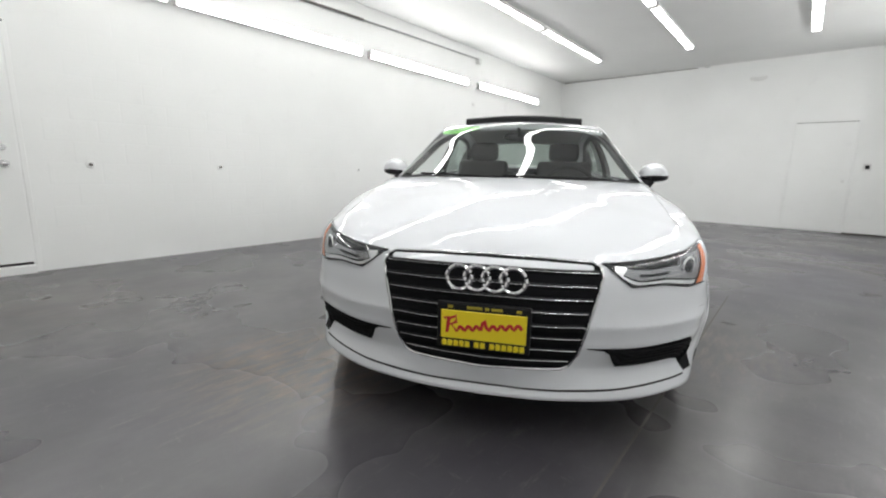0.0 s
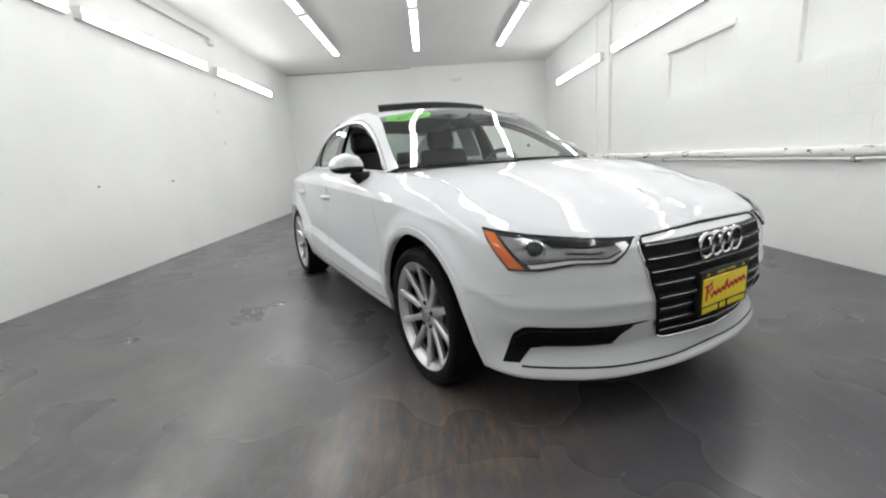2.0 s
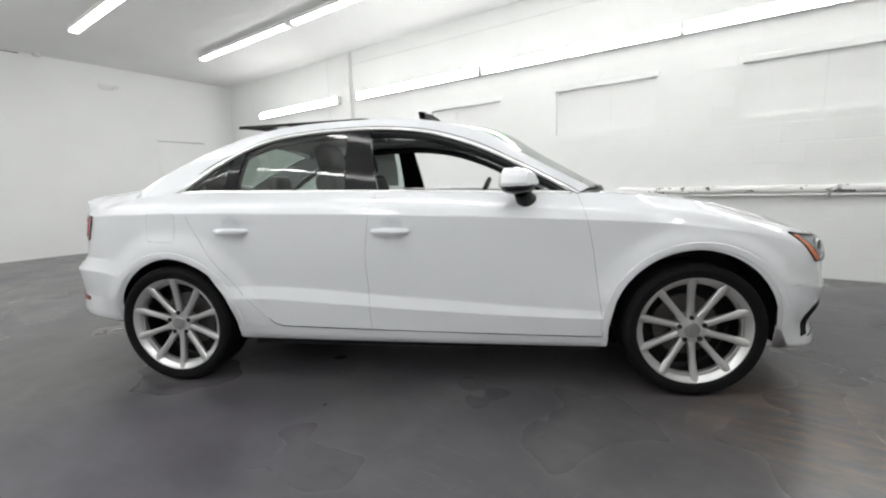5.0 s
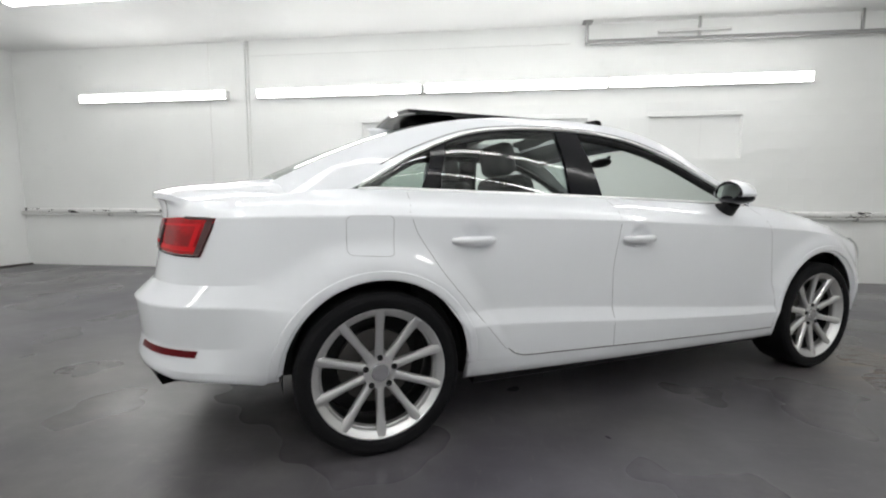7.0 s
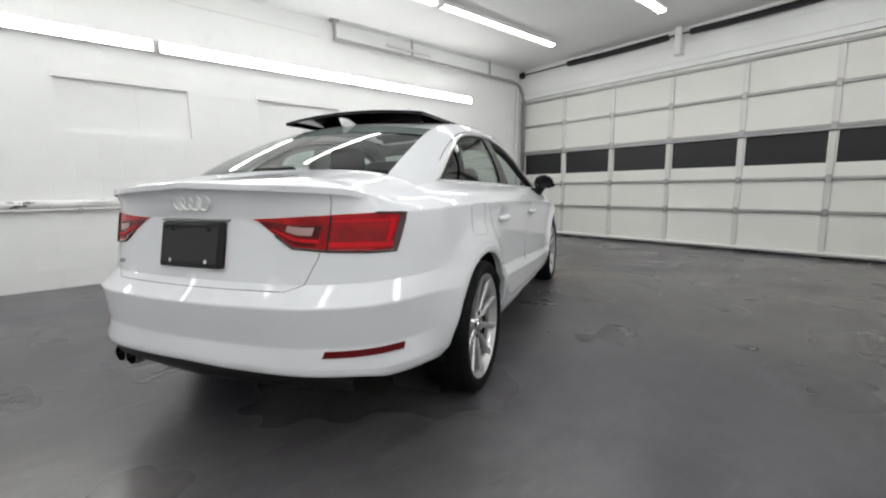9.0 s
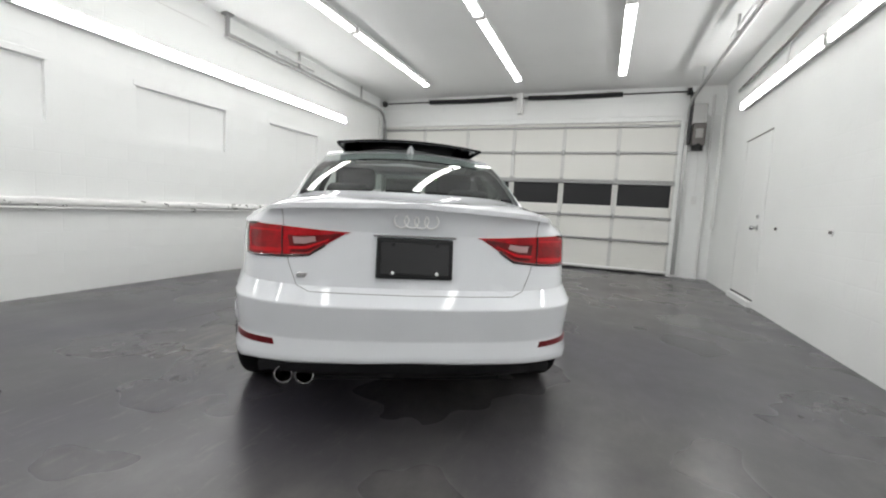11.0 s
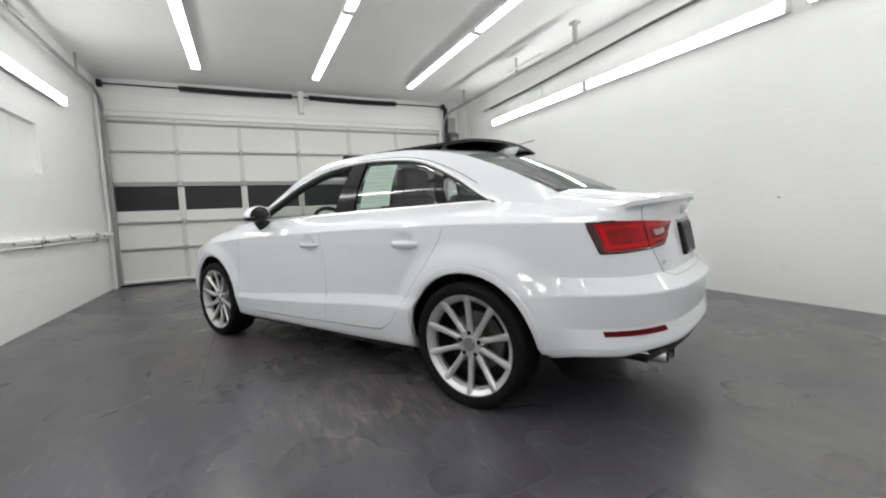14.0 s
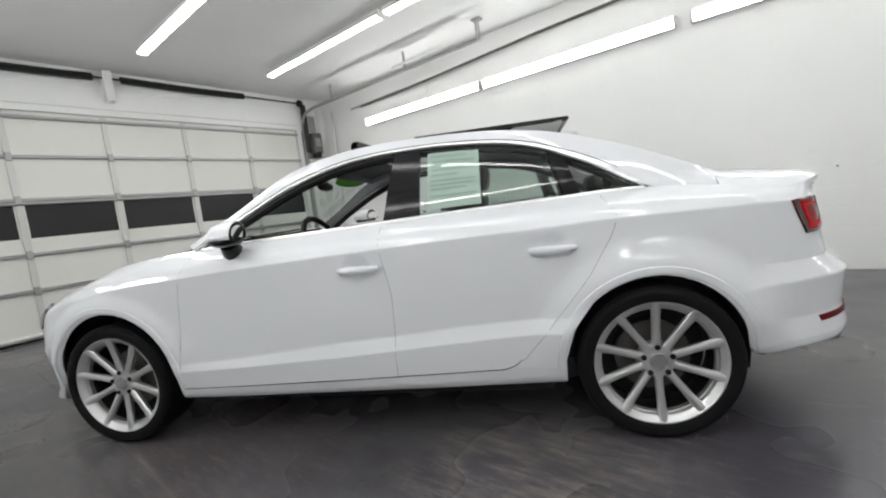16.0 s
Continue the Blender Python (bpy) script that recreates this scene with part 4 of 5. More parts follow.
# ---- tail lamps
M_DARK_RED = plain("dark smoked red plastic", (0.05, 0.004, 0.006), 0.12, coat=0.8)
for side in (1, -1):
    rc = ray_corner(side, -1.2, -1)
    top = [(16.0, 0.892), (22, 0.896), (28, 0.902), (34, 0.907), (41, 0.909), (47.8, 0.905)]
    low = [(17.5, 0.884), (21.5, 0.838), (25.0, 0.795), (32, 0.783), (39, 0.777), (44.8, 0.775)]
    lamp = part("tail_lamp", patch(rc, top, low, 0.004, 28, 8), M_RED, car, "red two-piece tail lamp with light guides", smooth=True)
    part("lamp_dark", patch(rc, *inset(top, low, 0.05, 0.52, 0.30, 0.90), 0.0055, 14, 5, 0.0), M_DEEP_RED, lamp, "deep red lamp field", smooth=True)
    part("lamp_dark", patch(rc, *inset(top, low, 0.58, 0.90, 0.34, 0.70), 0.0055, 12, 5, 0.0), M_MID_RED, lamp, smooth=True)
    part("reverse_lamp", patch(rc, *inset(top, low, 0.29, 0.48, 0.36, 0.60), 0.0066, 10, 3, 0.0), plain("smoked clear lens", (0.42, 0.26, 0.26), 0.12), lamp, "pale reversing lamp", smooth=True)
    for t0, t1, a, b in ((0.57, 0.955, 0.76, 0.89), (0.900, 0.935, 0.14, 0.89), (0.16, 0.53, 0.70, 0.80), (0.57, 0.92, 0.16, 0.22)):
        part("light_guide", patch(rc, *inset(top, low, t0, t1, a, b), 0.0070, 10, 2, 0.0), M_BRIGHT_RED, lamp, smooth=True)
    part("lamp_dark", patch(rc, *inset(top, low, 0.955, 0.998, 0.03, 0.97), 0.0060, 4, 5, 0.0), M_DARK_RED, lamp, smooth=True)
    line_on("lamp_joint", rc, [(32.6, 0.905), (31.5, 0.782)], 0.0030, 0.0065, M_DARK_SEAM, lamp)
    line_on("lamp_edge", rc, top[-2:] + low[:0:-1], 0.0060, 0.0015, M_DARK_RED, lamp, "dark smoked lamp edge")
    part("rear_reflector", patch(rc, [(30.6, 0.454), (38, 0.450), (45.5, 0.444)], [(30.0, 0.431), (38, 0.427), (45.1, 0.421)], 0.003, 12, 3), plain("dark red reflector", (0.11, 0.002, 0.005), 0.35, coat=0.1, spec=0.2), car, "dark red bumper reflector", smooth=True)

# rear plate holder, emblem rings, badge
yr = lay(ray_rear, 0, 0.73, 0).y - 0.004
lean = (lay(ray_rear, 0, 0.87, 0).y - lay(ray_rear, 0, 0.73, 0).y) / 0.14


def leaning(bm):
    for v in bm.verts:
        v.co.y += lean * (v.co.z - 0.73)
    return bm


holder = part("rear_plate_frame", leaning(box(bmesh.new(), -0.157, 0.157, yr - 0.012, yr + 0.02, 0.716, 0.880, 0.008, 2)), M_BLACK, car, "empty black number plate holder")
part("plate_recess", leaning(box(bmesh.new(), -0.140, 0.140, yr - 0.0150, yr - 0.010, 0.735, 0.862, 0.004)), plain("charcoal plastic", (0.022, 0.022, 0.024), 0.55), holder)
for x in (-0.09, 0.09):
    for z in (0.742, 0.855):
        part("screw", leaning(cyl(bmesh.new(), (x, yr - 0.019, z), (x, yr - 0.012, z), 0.008, 10)), M_SATIN if z < 0.8 else M_BLACK, holder)
part("plate_light_strip", leaning(box(bmesh.new(), -0.17, 0.17, yr - 0.004, yr + 0.02, 0.884, 0.892, 0.002)), M_SEAM, car)
for k in range(4):
    c = lay(ray_rear, -0.0615 + 0.041 * k, 0.953, 0.003)
    part("emblem_ring", ring(bmesh.new(), c, 0.029, 0.0042, tilt=-0.08), M_TRIM, car, "plain chrome ring", smooth=True)
part("badge", box(bmesh.new(), -0.475, -0.425, lay(ray_rear, -0.45, 0.71, 0).y - 0.003, lay(ray_rear, -0.45, 0.71, 0).y + 0.01, 0.702, 0.722, 0.002), M_SATIN, car, "small chrome model badge bar")

# dark diffuser and exhaust tips
bm = bmesh.new()
cols = []
for k in range(25):
    x = 0.63 - 1.26 * k / 24
    q = lay(ray_rear, x, 0.41, 0.0)
    zt, zb = float(np.interp(abs(x), [0, 0.4, 0.58, 0.63], [0.392, 0.378, 0.362, 0.345])), 0.300
    cols.append([Vector((x, q.y + 0.030, zt)), Vector((x, q.y + 0.014, zt - 0.012)), Vector((x, q.y + 0.030, zt - 0.05)), Vector((x, q.y + 0.07, zb)), Vector((x, q.y + 0.4, zb - 0.02))])
sheet(bm, cols)
part("diffuser", bm, M_BLACK, car, "black rear diffuser edge", smooth=True)
for x in (-0.515, -0.430):
    bm = bmesh.new()
    q = lay(ray_rear, x, 0.37, 0.0)
    yy = q.y + 0.012
    bmesh.ops.create_cone(bm, cap_ends=False, segments=24, radius1=0.037, radius2=0.037, depth=0.16, matrix=Matrix.Translation((x, yy + 0.095, 0.304)) @ Matrix.Rotation(radians(90), 4, "X"))
    bmesh.ops.solidify(bm, geom=bm.faces[:], thickness=0.004)
    part("exhaust_tip", bm, M_CHROME, car, "polished round exhaust tip", smooth=True)

# ---- door handles, mirrors, antenna
for side in (1, -1):
    rs = ray_side(side)
    for owner, y0, z0 in HANDLES:
        c = lay(rs, y0 + 0.085, z0, 0.0)
        bm = bmesh.new()
        pts = []
        for k in range(13):
            w = k / 12
            y = y0 + 0.090 - 0.18 * w
            pts.append(Vector((c.x, y, z0 - 0.002)) + Vector((side * (0.002 + 0.026 * (1 - abs(2 * w - 1) ** 4)), 0, 0)))
        tube_path(bm, pts, [0.011 + 0.008 * (1 - abs(2 * k / 12 - 1) ** 3) for k in range(13)], 10)
        for v in bm.verts:
            v.co.x = c.x + (v.co.x - c.x) * 0.85
        part("door_handle", bm, M_PAINT, doors[(owner, side)], "body-coloured door handle", smooth=True)
    # mirror
    bm = bmesh.new()
    face = [(0.812, 1.008), (0.814, 1.036), (0.832, 1.068), (0.868, 1.086), (0.905, 1.088), (0.945, 1.074), (0.974, 1.048), (0.986, 1.022), (0.982, 1.010), (0.93, 1.006), (0.86, 1.006)]
    loops = []
    for y, k in ((0.452, 0.97), (0.462, 1.0), (0.505, 1.0), (0.540, 0.95), (0.568, 0.84), (0.586, 0.62), (0.592, 0.25)):
        loops.append([Vector((side * (0.898 + (x - 0.898) * k * 1.06), y - 0.22 * (x - 0.898), 1.020 + (z - 1.020) * k * 1.06)) for x, z in face])
    sheet(bm, [c + [c[0]] for c in loops])
    bmesh.ops.remove_doubles(bm, verts=bm.verts, dist=0.0005)
    bmesh.ops.contextual_create(bm, geom=[e for e in bm.edges if e.is_boundary])
    cap = part("mirror", bm, M_PAINT, car, "white door mirror on a black foot", smooth=True, sharp=24)
    bm = bmesh.new()
    bmesh.ops.create_uvsphere(bm, u_segments=24, v_segments=12, radius=1.0)
    for v in bm.verts:
        x, y, z = v.co
        v.co = Vector((side * (0.897 + 0.094 * x), 0.516 + 0.078 * y - 0.020 * x, 1.002 + 0.032 * z))
    part("mirror_base", bm, M_GLOSS_BLACK, cap, "black mirror underside", smooth=True)
    bm = bmesh.new()
    tube_path(bm, [(side * 0.79, 0.56, 0.935), (side * 0.83, 0.55, 0.945), (side * 0.865, 0.535, 0.985)], [0.050, 0.042, 0.040], 12)
    part("mirror_foot", bm, M_BLACK, cap, smooth=True)
    bm = bmesh.new()
    prism(bm, [(0.898 + 0.074 * math.cos(a), 1.034 + 0.036 * math.sin(a)) for a in [2 * math.pi * k / 20 for k in range(20)]], "y", 0.446, 0.450)
    for v in bm.verts:
        v.co.y -= 0.22 * (v.co.x - 0.898)
        v.co.x *= side
    plate = prism(bmesh.new(), [(0.898 + (x - 0.898) * 0.99, 1.020 + (z - 1.020) * 0.99) for x, z in face], "y", 0.4515, 0.4555)
    for v in plate.verts:
        v.co.y -= 0.22 * (v.co.x - 0.898)
        v.co.x *= side
    part("mirror_rim", plate, M_BLACK, cap, "black mirror frame")
    part("mirror_glass", bm, plain("mirror silver", (0.9, 0.9, 0.9), 0.02, 1.0), cap, "silvered mirror glass")
# shark fin
bm = bmesh.new()
cols = []
for k in range(9):
    w = k / 8
    y = -1.02 - 0.15 * w
    h = 0.048 * math.sin(math.pi * min(1, w * 0.62)) ** 1.2
    b = 0.022 * (1 - (2 * w - 1) ** 2) ** 0.5 + 0.002
    zb = lay(ray_top, 0, y, 0).z
    cols.append([Vector((b * math.cos(a) * 1.0, y - 0.03 * math.sin(a) * w, zb - 0.004 + h * math.sin(a))) for a in [math.pi * j / 10 for j in range(11)]])
sheet(bm, cols)
part("antenna_fin", bm, M_PAINT, car, "white roof antenna fin", smooth=True)

# ---- open sunroof
roof_z = lambda y, x=0.0: lay(ray_top, x, y, 0).z
bm = bmesh.new()
cols = []
for k in range(13):
    w = k / 12
    y = -0.33 - 0.765 * w
    e = roof_z(-0.46) + 0.020 + 0.0 * w - 0.010 * w
    cols.append([Vector((0.465 * x, y - 0.02 * (1 - x * x) * w, e - 0.030 * x * x)) for x in [1 - 2 * j / 16 for j in range(17)]])
sheet(bm, cols)
sun = part("sunroof_glass", lip_in(bm, 0.016, lambda c: Vector((0, 0, -1))), M_ROOF_GLASS, car, "dark glass sunroof panel slid back and raised", smooth=True)
for s in (-1, 1):
    bm = prism(bmesh.new(), [(-0.45, roof_z(-0.45, 0.36) - 0.004), (-0.80, roof_z(-0.80, 0.36) - 0.004), (-0.86, roof_z(-0.46) - 0.004), (-0.45, roof_z(-0.46) - 0.002)], "x", s * 0.36 - 0.012, s * 0.36 + 0.012)
    part("sunroof_arm", bm, M_BLACK, sun, "black sunroof guide arm")
bm = bmesh.new()
cols = []
for k in range(17):
    x = 0.455 - 0.91 * k / 16
    y = 0.02 + 0.03 * (1 - (x / 0.455) ** 2)
    z = roof_z(0.06, x * 0.95)
    cols.append([Vector((x, y + 0.005, z - 0.02)), Vector((x, y + 0.004, z + 0.038)), Vector((x, y - 0.012, z + 0.050)), Vector((x, y - 0.035, z + 0.050)), Vector((x, y - 0.02, z - 0.02))])
sheet(bm, cols)
part("wind_deflector", bm, M_BLACK, car, "raised black wind deflector", smooth=True)

# cowl and wipers
bm = bmesh.new()
cols = []
for k in range(21):
    x = 1 - 2 * k / 20
    e = e_at(0.885)
    y = e.y + bow_at(0.885) * (1 - x * x)
    cols.append([Vector((e.x * x, y + 0.030, e.z - 0.034)), Vector((e.x * x, y + 0.005, e.z - 0.028)), Vector((e.x * x, y - 0.02, e.z - 0.012))])
sheet(bm, cols)
part("cowl", bm, M_BLACK, car, "black wiper cowl", smooth=True)
for x0, x1 in ((-0.55, 0.05), (0.05, 0.58)):
    pts = []
    for k in range(9):
        x = x0 + (x1 - x0) * k / 8
        f = x / 0.742
        y = 0.885 + 0.195 * (1 - f * f) - 0.008 - 0.015 * k / 8
        pts.append(Vector((x, y - 0.012, 0.984 + 0.010 * k / 8)))
    part("wiper", tube_path(bmesh.new(), pts, 0.006, 6), M_BLACK, car, smooth=True)

# ---- wheels
def make_wheel():
    bm = bmesh.new()
    prof = [(0.248, -0.085), (0.252, -0.098), (0.260, -0.106), (0.272, -0.111), (0.292, -0.112), (0.307, -0.106), (0.3155, -0.092), (0.318, -0.06), (0.318, 0.06), (0.3155, 0.092), (0.307, 0.106), (0.292, 0.112), (0.272, 0.111), (0.260, 0.106), (0.252, 0.098), (0.248, 0.085)]
    seg = 64
    grid = [[bm.verts.new((x, r * math.cos(2 * math.pi * k / seg), r * math.sin(2 * math.pi * k / seg))) for r, x in prof] for k in range(seg)]
    for k in range(seg):
        a, b = grid[k], grid[(k + 1) % seg]
        for j in range(len(prof) - 1):
            bm.faces.new((a[j], a[j + 1], b[j + 1], b[j]))
    tyre = part("wheel", bm, M_TYRE, None, "black low-profile tyre on a silver ten-spoke alloy rim", smooth=True, sharp=24)
    bm = bmesh.new()
    prof = [(0.217, 0.045), (0.219, 0.066), (0.223, 0.068), (0.226, 0.079), (0.230, 0.086), (0.246, 0.094), (0.250, 0.100), (0.257, 0.101), (0.2585, 0.096), (0.250, 0.088)]
    grid = [[bm.verts.new((x, r * math.cos(2 * math.pi * k / seg), r * math.sin(2 * math.pi * k / seg))) for r, x in prof] for k in range(seg)]
    for k in range(seg):
        a, b = grid[k], grid[(k + 1) % seg]
        for j in range(len(prof) - 1):
            bm.faces.new((a[j], a[j + 1], b[j + 1], b[j]))
    part("rim", bm, M_ALLOY, tyre, smooth=True)
    # inner barrel kept dark, so the openings between the spokes look dark
    bm = bmesh.new()
    prof = [(0.242, -0.10), (0.257, -0.10), (0.238, -0.085), (0.222, -0.05), (0.217, 0.0), (0.217, 0.045)]
    sheet(bm, [[Vector((x, r * math.cos(2 * math.pi * k / seg), r * math.sin(2 * math.pi * k / seg))) for r, x in prof] for k in range(seg + 1)])
    part("rim_barrel", bm, M_BLACK, tyre, "dark inner rim barrel", smooth=True)
    for k in range(10):
        a = 2 * math.pi * k / 10 + math.pi / 2
        bm = bmesh.new()
        rot = Matrix.Rotation(a, 4, "X")
        secs = []
        for r, w, x, d in ((0.046, 0.021, 0.071, 0.030), (0.080, 0.0165, 0.074, 0.032), (0.14, 0.0155, 0.080, 0.030), (0.19, 0.0170, 0.087, 0.026), (0.225, 0.0195, 0.093, 0.02), (0.243, 0.0205, 0.0965, 0.015), (0.250, 0.017, 0.0975, 0.01)):
            secs.append([rot @ Vector(p) for p in ((x - d, r, w * 0.9), (x - 0.010, r, w), (x - 0.003, r, w * 0.72), (x, r, w * 0.25), (x, r, -w * 0.25), (x - 0.003, r, -w * 0.72), (x - 0.010, r, -w), (x - d, r, -w * 0.9))])
        sheet(bm, secs)
        part("spoke", bm, M_ALLOY, tyre, smooth=True, sharp=30)
    bm = bmesh.new()
    cyl(bm, (0.030, 0, 0), (0.072, 0, 0), 0.078, 40, 0.064)
    part("hub", bm, M_ALLOY, tyre, smooth=True, sharp=30)
    part("hub_cap", cyl(bmesh.new(), (0.066, 0, 0), (0.079, 0, 0), 0.038, 32, 0.034), M_SATIN, tyre, "round hub cap", smooth=True, sharp=30)
    for k in range(5):
        a = 2 * math.pi * k / 5 + math.pi / 2
        c = Vector((0.0, 0.058 * math.cos(a), 0.058 * math.sin(a)))
        part("wheel_bolt", cyl(bmesh.new(), c + Vector((0.06, 0, 0)), c + Vector((0.0765, 0, 0)), 0.0115, 14), M_BLACK, tyre)
    part("brake_disc", cyl(bmesh.new(), (-0.035, 0, 0), (-0.012, 0, 0), 0.150, 40), plain("brake disc steel", (0.12, 0.115, 0.11), 0.45, 0.6), tyre, smooth=True)
    part("wheel_barrel", cyl(bmesh.new(), (-0.095, 0, 0), (-0.06, 0, 0), 0.218, 40), M_BLACK, tyre)
    return tyre


proto = make_wheel()
for side in (1, -1):
    for y, turn in ((1.3185, 4), (-1.3185, 0)):
        m = pose(side * 0.775, y, 0.318, turn, 0, 0 if side > 0 else 180)
        w = proto if (side, y) == (1, 1.3185) else copy_thing(proto, m)
        w.matrix_basis = m
        w.parent = car
        bm = bmesh.new()
        cols = []
        arch_r = 0.380 if y > 0 else 0.357
        for k in range(25):
            a = math.pi * (k / 24) * 1.12 - 0.06 * math.pi
            cols.append([Vector((side * x, y + r * math.cos(a), 0.322 + r * math.sin(a))) for x, r in ((0.50, arch_r), (0.805, arch_r))])
        sheet(bm, cols)
        r_in = 0.385 if y > 0 else 0.363
        cols = []
        for k in range(65):
            a = radians(-0.5 + 181 * k / 64)
            col = []
            for dr, out in ((0.0, -0.030), (0.0005, 0.0), (0.004, 0.0030), (0.010, 0.0042), (0.032, 0.0036), (0.036, -0.0010)):
                q = lay(ray_side(side), y + (r_in + max(dr, 0.004)) * math.cos(a), 0.320 + (r_in + max(dr, 0.004)) * math.sin(a), 0.0)
                col.append(Vector((q.x + side * out, y + (r_in + dr) * math.cos(a), 0.320 + (r_in + dr) * math.sin(a))))
            cols.append(col)
        flare = bmesh.new()
        sheet(flare, cols)
        part("arch_flare", flare, M_PAINT, car, "white raised wheel arch flare", smooth=True, sharp=30)
        part("wheel_liner", box(bm, side * 0.44 - 0.01, side * 0.44 + 0.01, y - 0.40, y + 0.40, 0.20, 0.70), M_BLACK, car, "black wheel arch liner")

# ---- dark inside shell
bm = bmesh.new()
box(bm, -0.80, 0.80, -0.90, 0.90, 0.195, 0.30)
box(bm, -0.42, 0.42, -2.05, -0.9, 0.24, 0.36)
box(bm, -0.42, 0.42, 0.9, 2.05, 0.20, 0.30)
box(bm, -0.62, 0.62, 1.05, 1.95, 0.35, 0.66)
box(bm, -0.66, 0.66, -1.98, -1.30, 0.40, 0.86)
part("underbody", bm, M_BLACK, car, "black underbody")
for side in (1, -1):
    bm = bmesh.new()
    box(bm, side * 0.70 - 0.03, side * 0.70 + 0.03, -1.15, 0.86, 0.30, 0.955, 0.02)
    part("door_card", bm, M_LEATHER, doors[("front_door", side)], "black inner door trim")

# ---- cabin
bm = bmesh.new()
prism(bm, [(1.02, 0.60), (1.02, 0.955), (0.80, 0.965), (0.55, 0.945), (0.46, 0.88), (0.47, 0.74), (0.58, 0.60)], "x", -0.69, 0.69)
bmesh.ops.bevel(bm, geom=bm.edges[:], offset=0.02, segments=2, affect="EDGES")
part("dashboard", bm, M_LEATHER, car, "black soft-touch dashboard", smooth=True)
part("headliner", across(bmesh.new(), span(-0.45, -1.10, 6), lambda y: crown_at(y) - 0.035, lambda y: 0), M_HEADLINER, car, "pale grey headliner", smooth=True)
bm = bmesh.new()
box(bm, -0.12, 0.12, -0.45, 0.60, 0.35, 0.62, 0.03, 2)
part("centre_console", bm, M_LEATHER, car, smooth=True)
for x in (-0.37, 0.37):
    bm = bmesh.new()
    box(bm, x - 0.25, x + 0.25, -0.42, 0.12, 0.38, 0.56, 0.06, 3)
    seat = part("front_seat", bm, M_LEATHER, car, "black leather front seat", smooth=True)
    bm = bmesh.new()
    box(bm, x - 0.24, x + 0.24, -0.06, 0.06, 0.0, 0.64, 0.055, 3)
    bmesh.ops.transform(bm, matrix=Matrix.Translation((0, -0.38, 0.50)) @ Matrix.Rotation(radians(16), 4, "X"), verts=bm.verts)
    part("backrest", bm, M_LEATHER, seat, smooth=True)
    bm = bmesh.new()
    box(bm, x - 0.135, x + 0.135, -0.05, 0.05, 0.0, 0.17, 0.045, 3)
    bmesh.ops.transform(bm, matrix=Matrix.Translation((0, -0.565, 1.115)) @ Matrix.Rotation(radians(10), 4, "X"), verts=bm.verts)
    part("headrest", bm, M_LEATHER, seat, smooth=True)
bm = bmesh.new()
box(bm, -0.62, 0.62, -1.10, -0.65, 0.38, 0.58, 0.06, 3)
bench = part("rear_seat", bm, M_LEATHER, car, "black leather rear bench", smooth=True)
bm = bmesh.new()
box(bm, -0.62, 0.62, -0.07, 0.07, 0.0, 0.50, 0.06, 3)
bmesh.ops.transform(bm, matrix=Matrix.Translation((0, -1.10, 0.52)) @ Matrix.Rotation(radians(22), 4, "X"), verts=bm.verts)
part("backrest", bm, M_LEATHER, bench, smooth=True)
for x in (-0.36, 0.36):
    bm = bmesh.new()
    box(bm, x - 0.13, x + 0.13, -1.36, -1.26, 1.00, 1.13, 0.045, 3)
    part("headrest", bm, M_LEATHER, bench, smooth=True)
part("parcel_shelf", box(bmesh.new(), -0.60, 0.60, -1.68, -1.30, 0.985, 1.005), M_LEATHER, car)
# steering wheel on the left
bm = bmesh.new()
ring(bm, (0, 0, 0), 0.182, 0.016, seg=36)
cyl(bm, (0, -0.01, 0), (0, 0.05, 0), 0.062, 20)
for a in (0, 180, 270):
    d = Vector((math.cos(radians(a)), 0, math.sin(radians(a))))
    cyl(bm, d * 0.05, d * 0.18, 0.015, 8)
bmesh.ops.transform(bm, matrix=Matrix.Translation((-0.37, 0.29, 0.895)) @ Matrix.Rotation(radians(-24), 4, "X"), verts=bm.verts)
part("steering_wheel", bm, M_LEATHER, car, "black steering wheel", smooth=True)
bm = bmesh.new()
bmesh.ops.create_uvsphere(bm, u_segments=16, v_segments=8, radius=1.0, matrix=Matrix.LocRotScale((0, 0.42, 1.262), None, (0.11, 0.02, 0.032)))
cyl(bm, (0, 0.44, 1.27), (0, 0.50, 1.31), 0.012, 8)
part("rear_view_mirror", bm, M_BLACK, car, "inside rear-view mirror", smooth=True)

M_GREEN_INK = plain("dark green ink", (0.03, 0.18, 0.03), 0.6)
# green oval sticker inside the windscreen, passenger side of the top edge
bm = bmesh.new()
pts = []
for k in range(32):
    a = 2 * math.pi * k / 32
    pts.append((0.425 + 0.145 * math.cos(a), 0.418 - 0.036 * math.cos(a) + 0.064 * math.sin(a)))
SCREEN = bmesh.new()
across(SCREEN, span(0.885, 0.30, 14), crown_at, bow_at, 20)
SCREEN_T = BVHTree.FromBMesh(SCREEN)


def on_screen(x, y, off):
    hit, n, _, _ = SCREEN_T.ray_cast(Vector((x, y, 3)), Vector((0, 0, -1)))
    return hit + (n if n.z > 0 else -n) * off


c = bm.verts.new(on_screen(0.425, 0.418, 0.003))
vs = [bm.verts.new(on_screen(x, y, 0.003)) for x, y in pts]
for k in range(32):
    bm.faces.new((c, vs[k], vs[(k + 1) % 32]))
sticker = part("year_sticker", bm, M_GREEN, car, "lime green oval year sticker")
# paper labels in the left rear window
M_PRINT = plain("faded print", (0.58, 0.65, 0.62), 0.7)


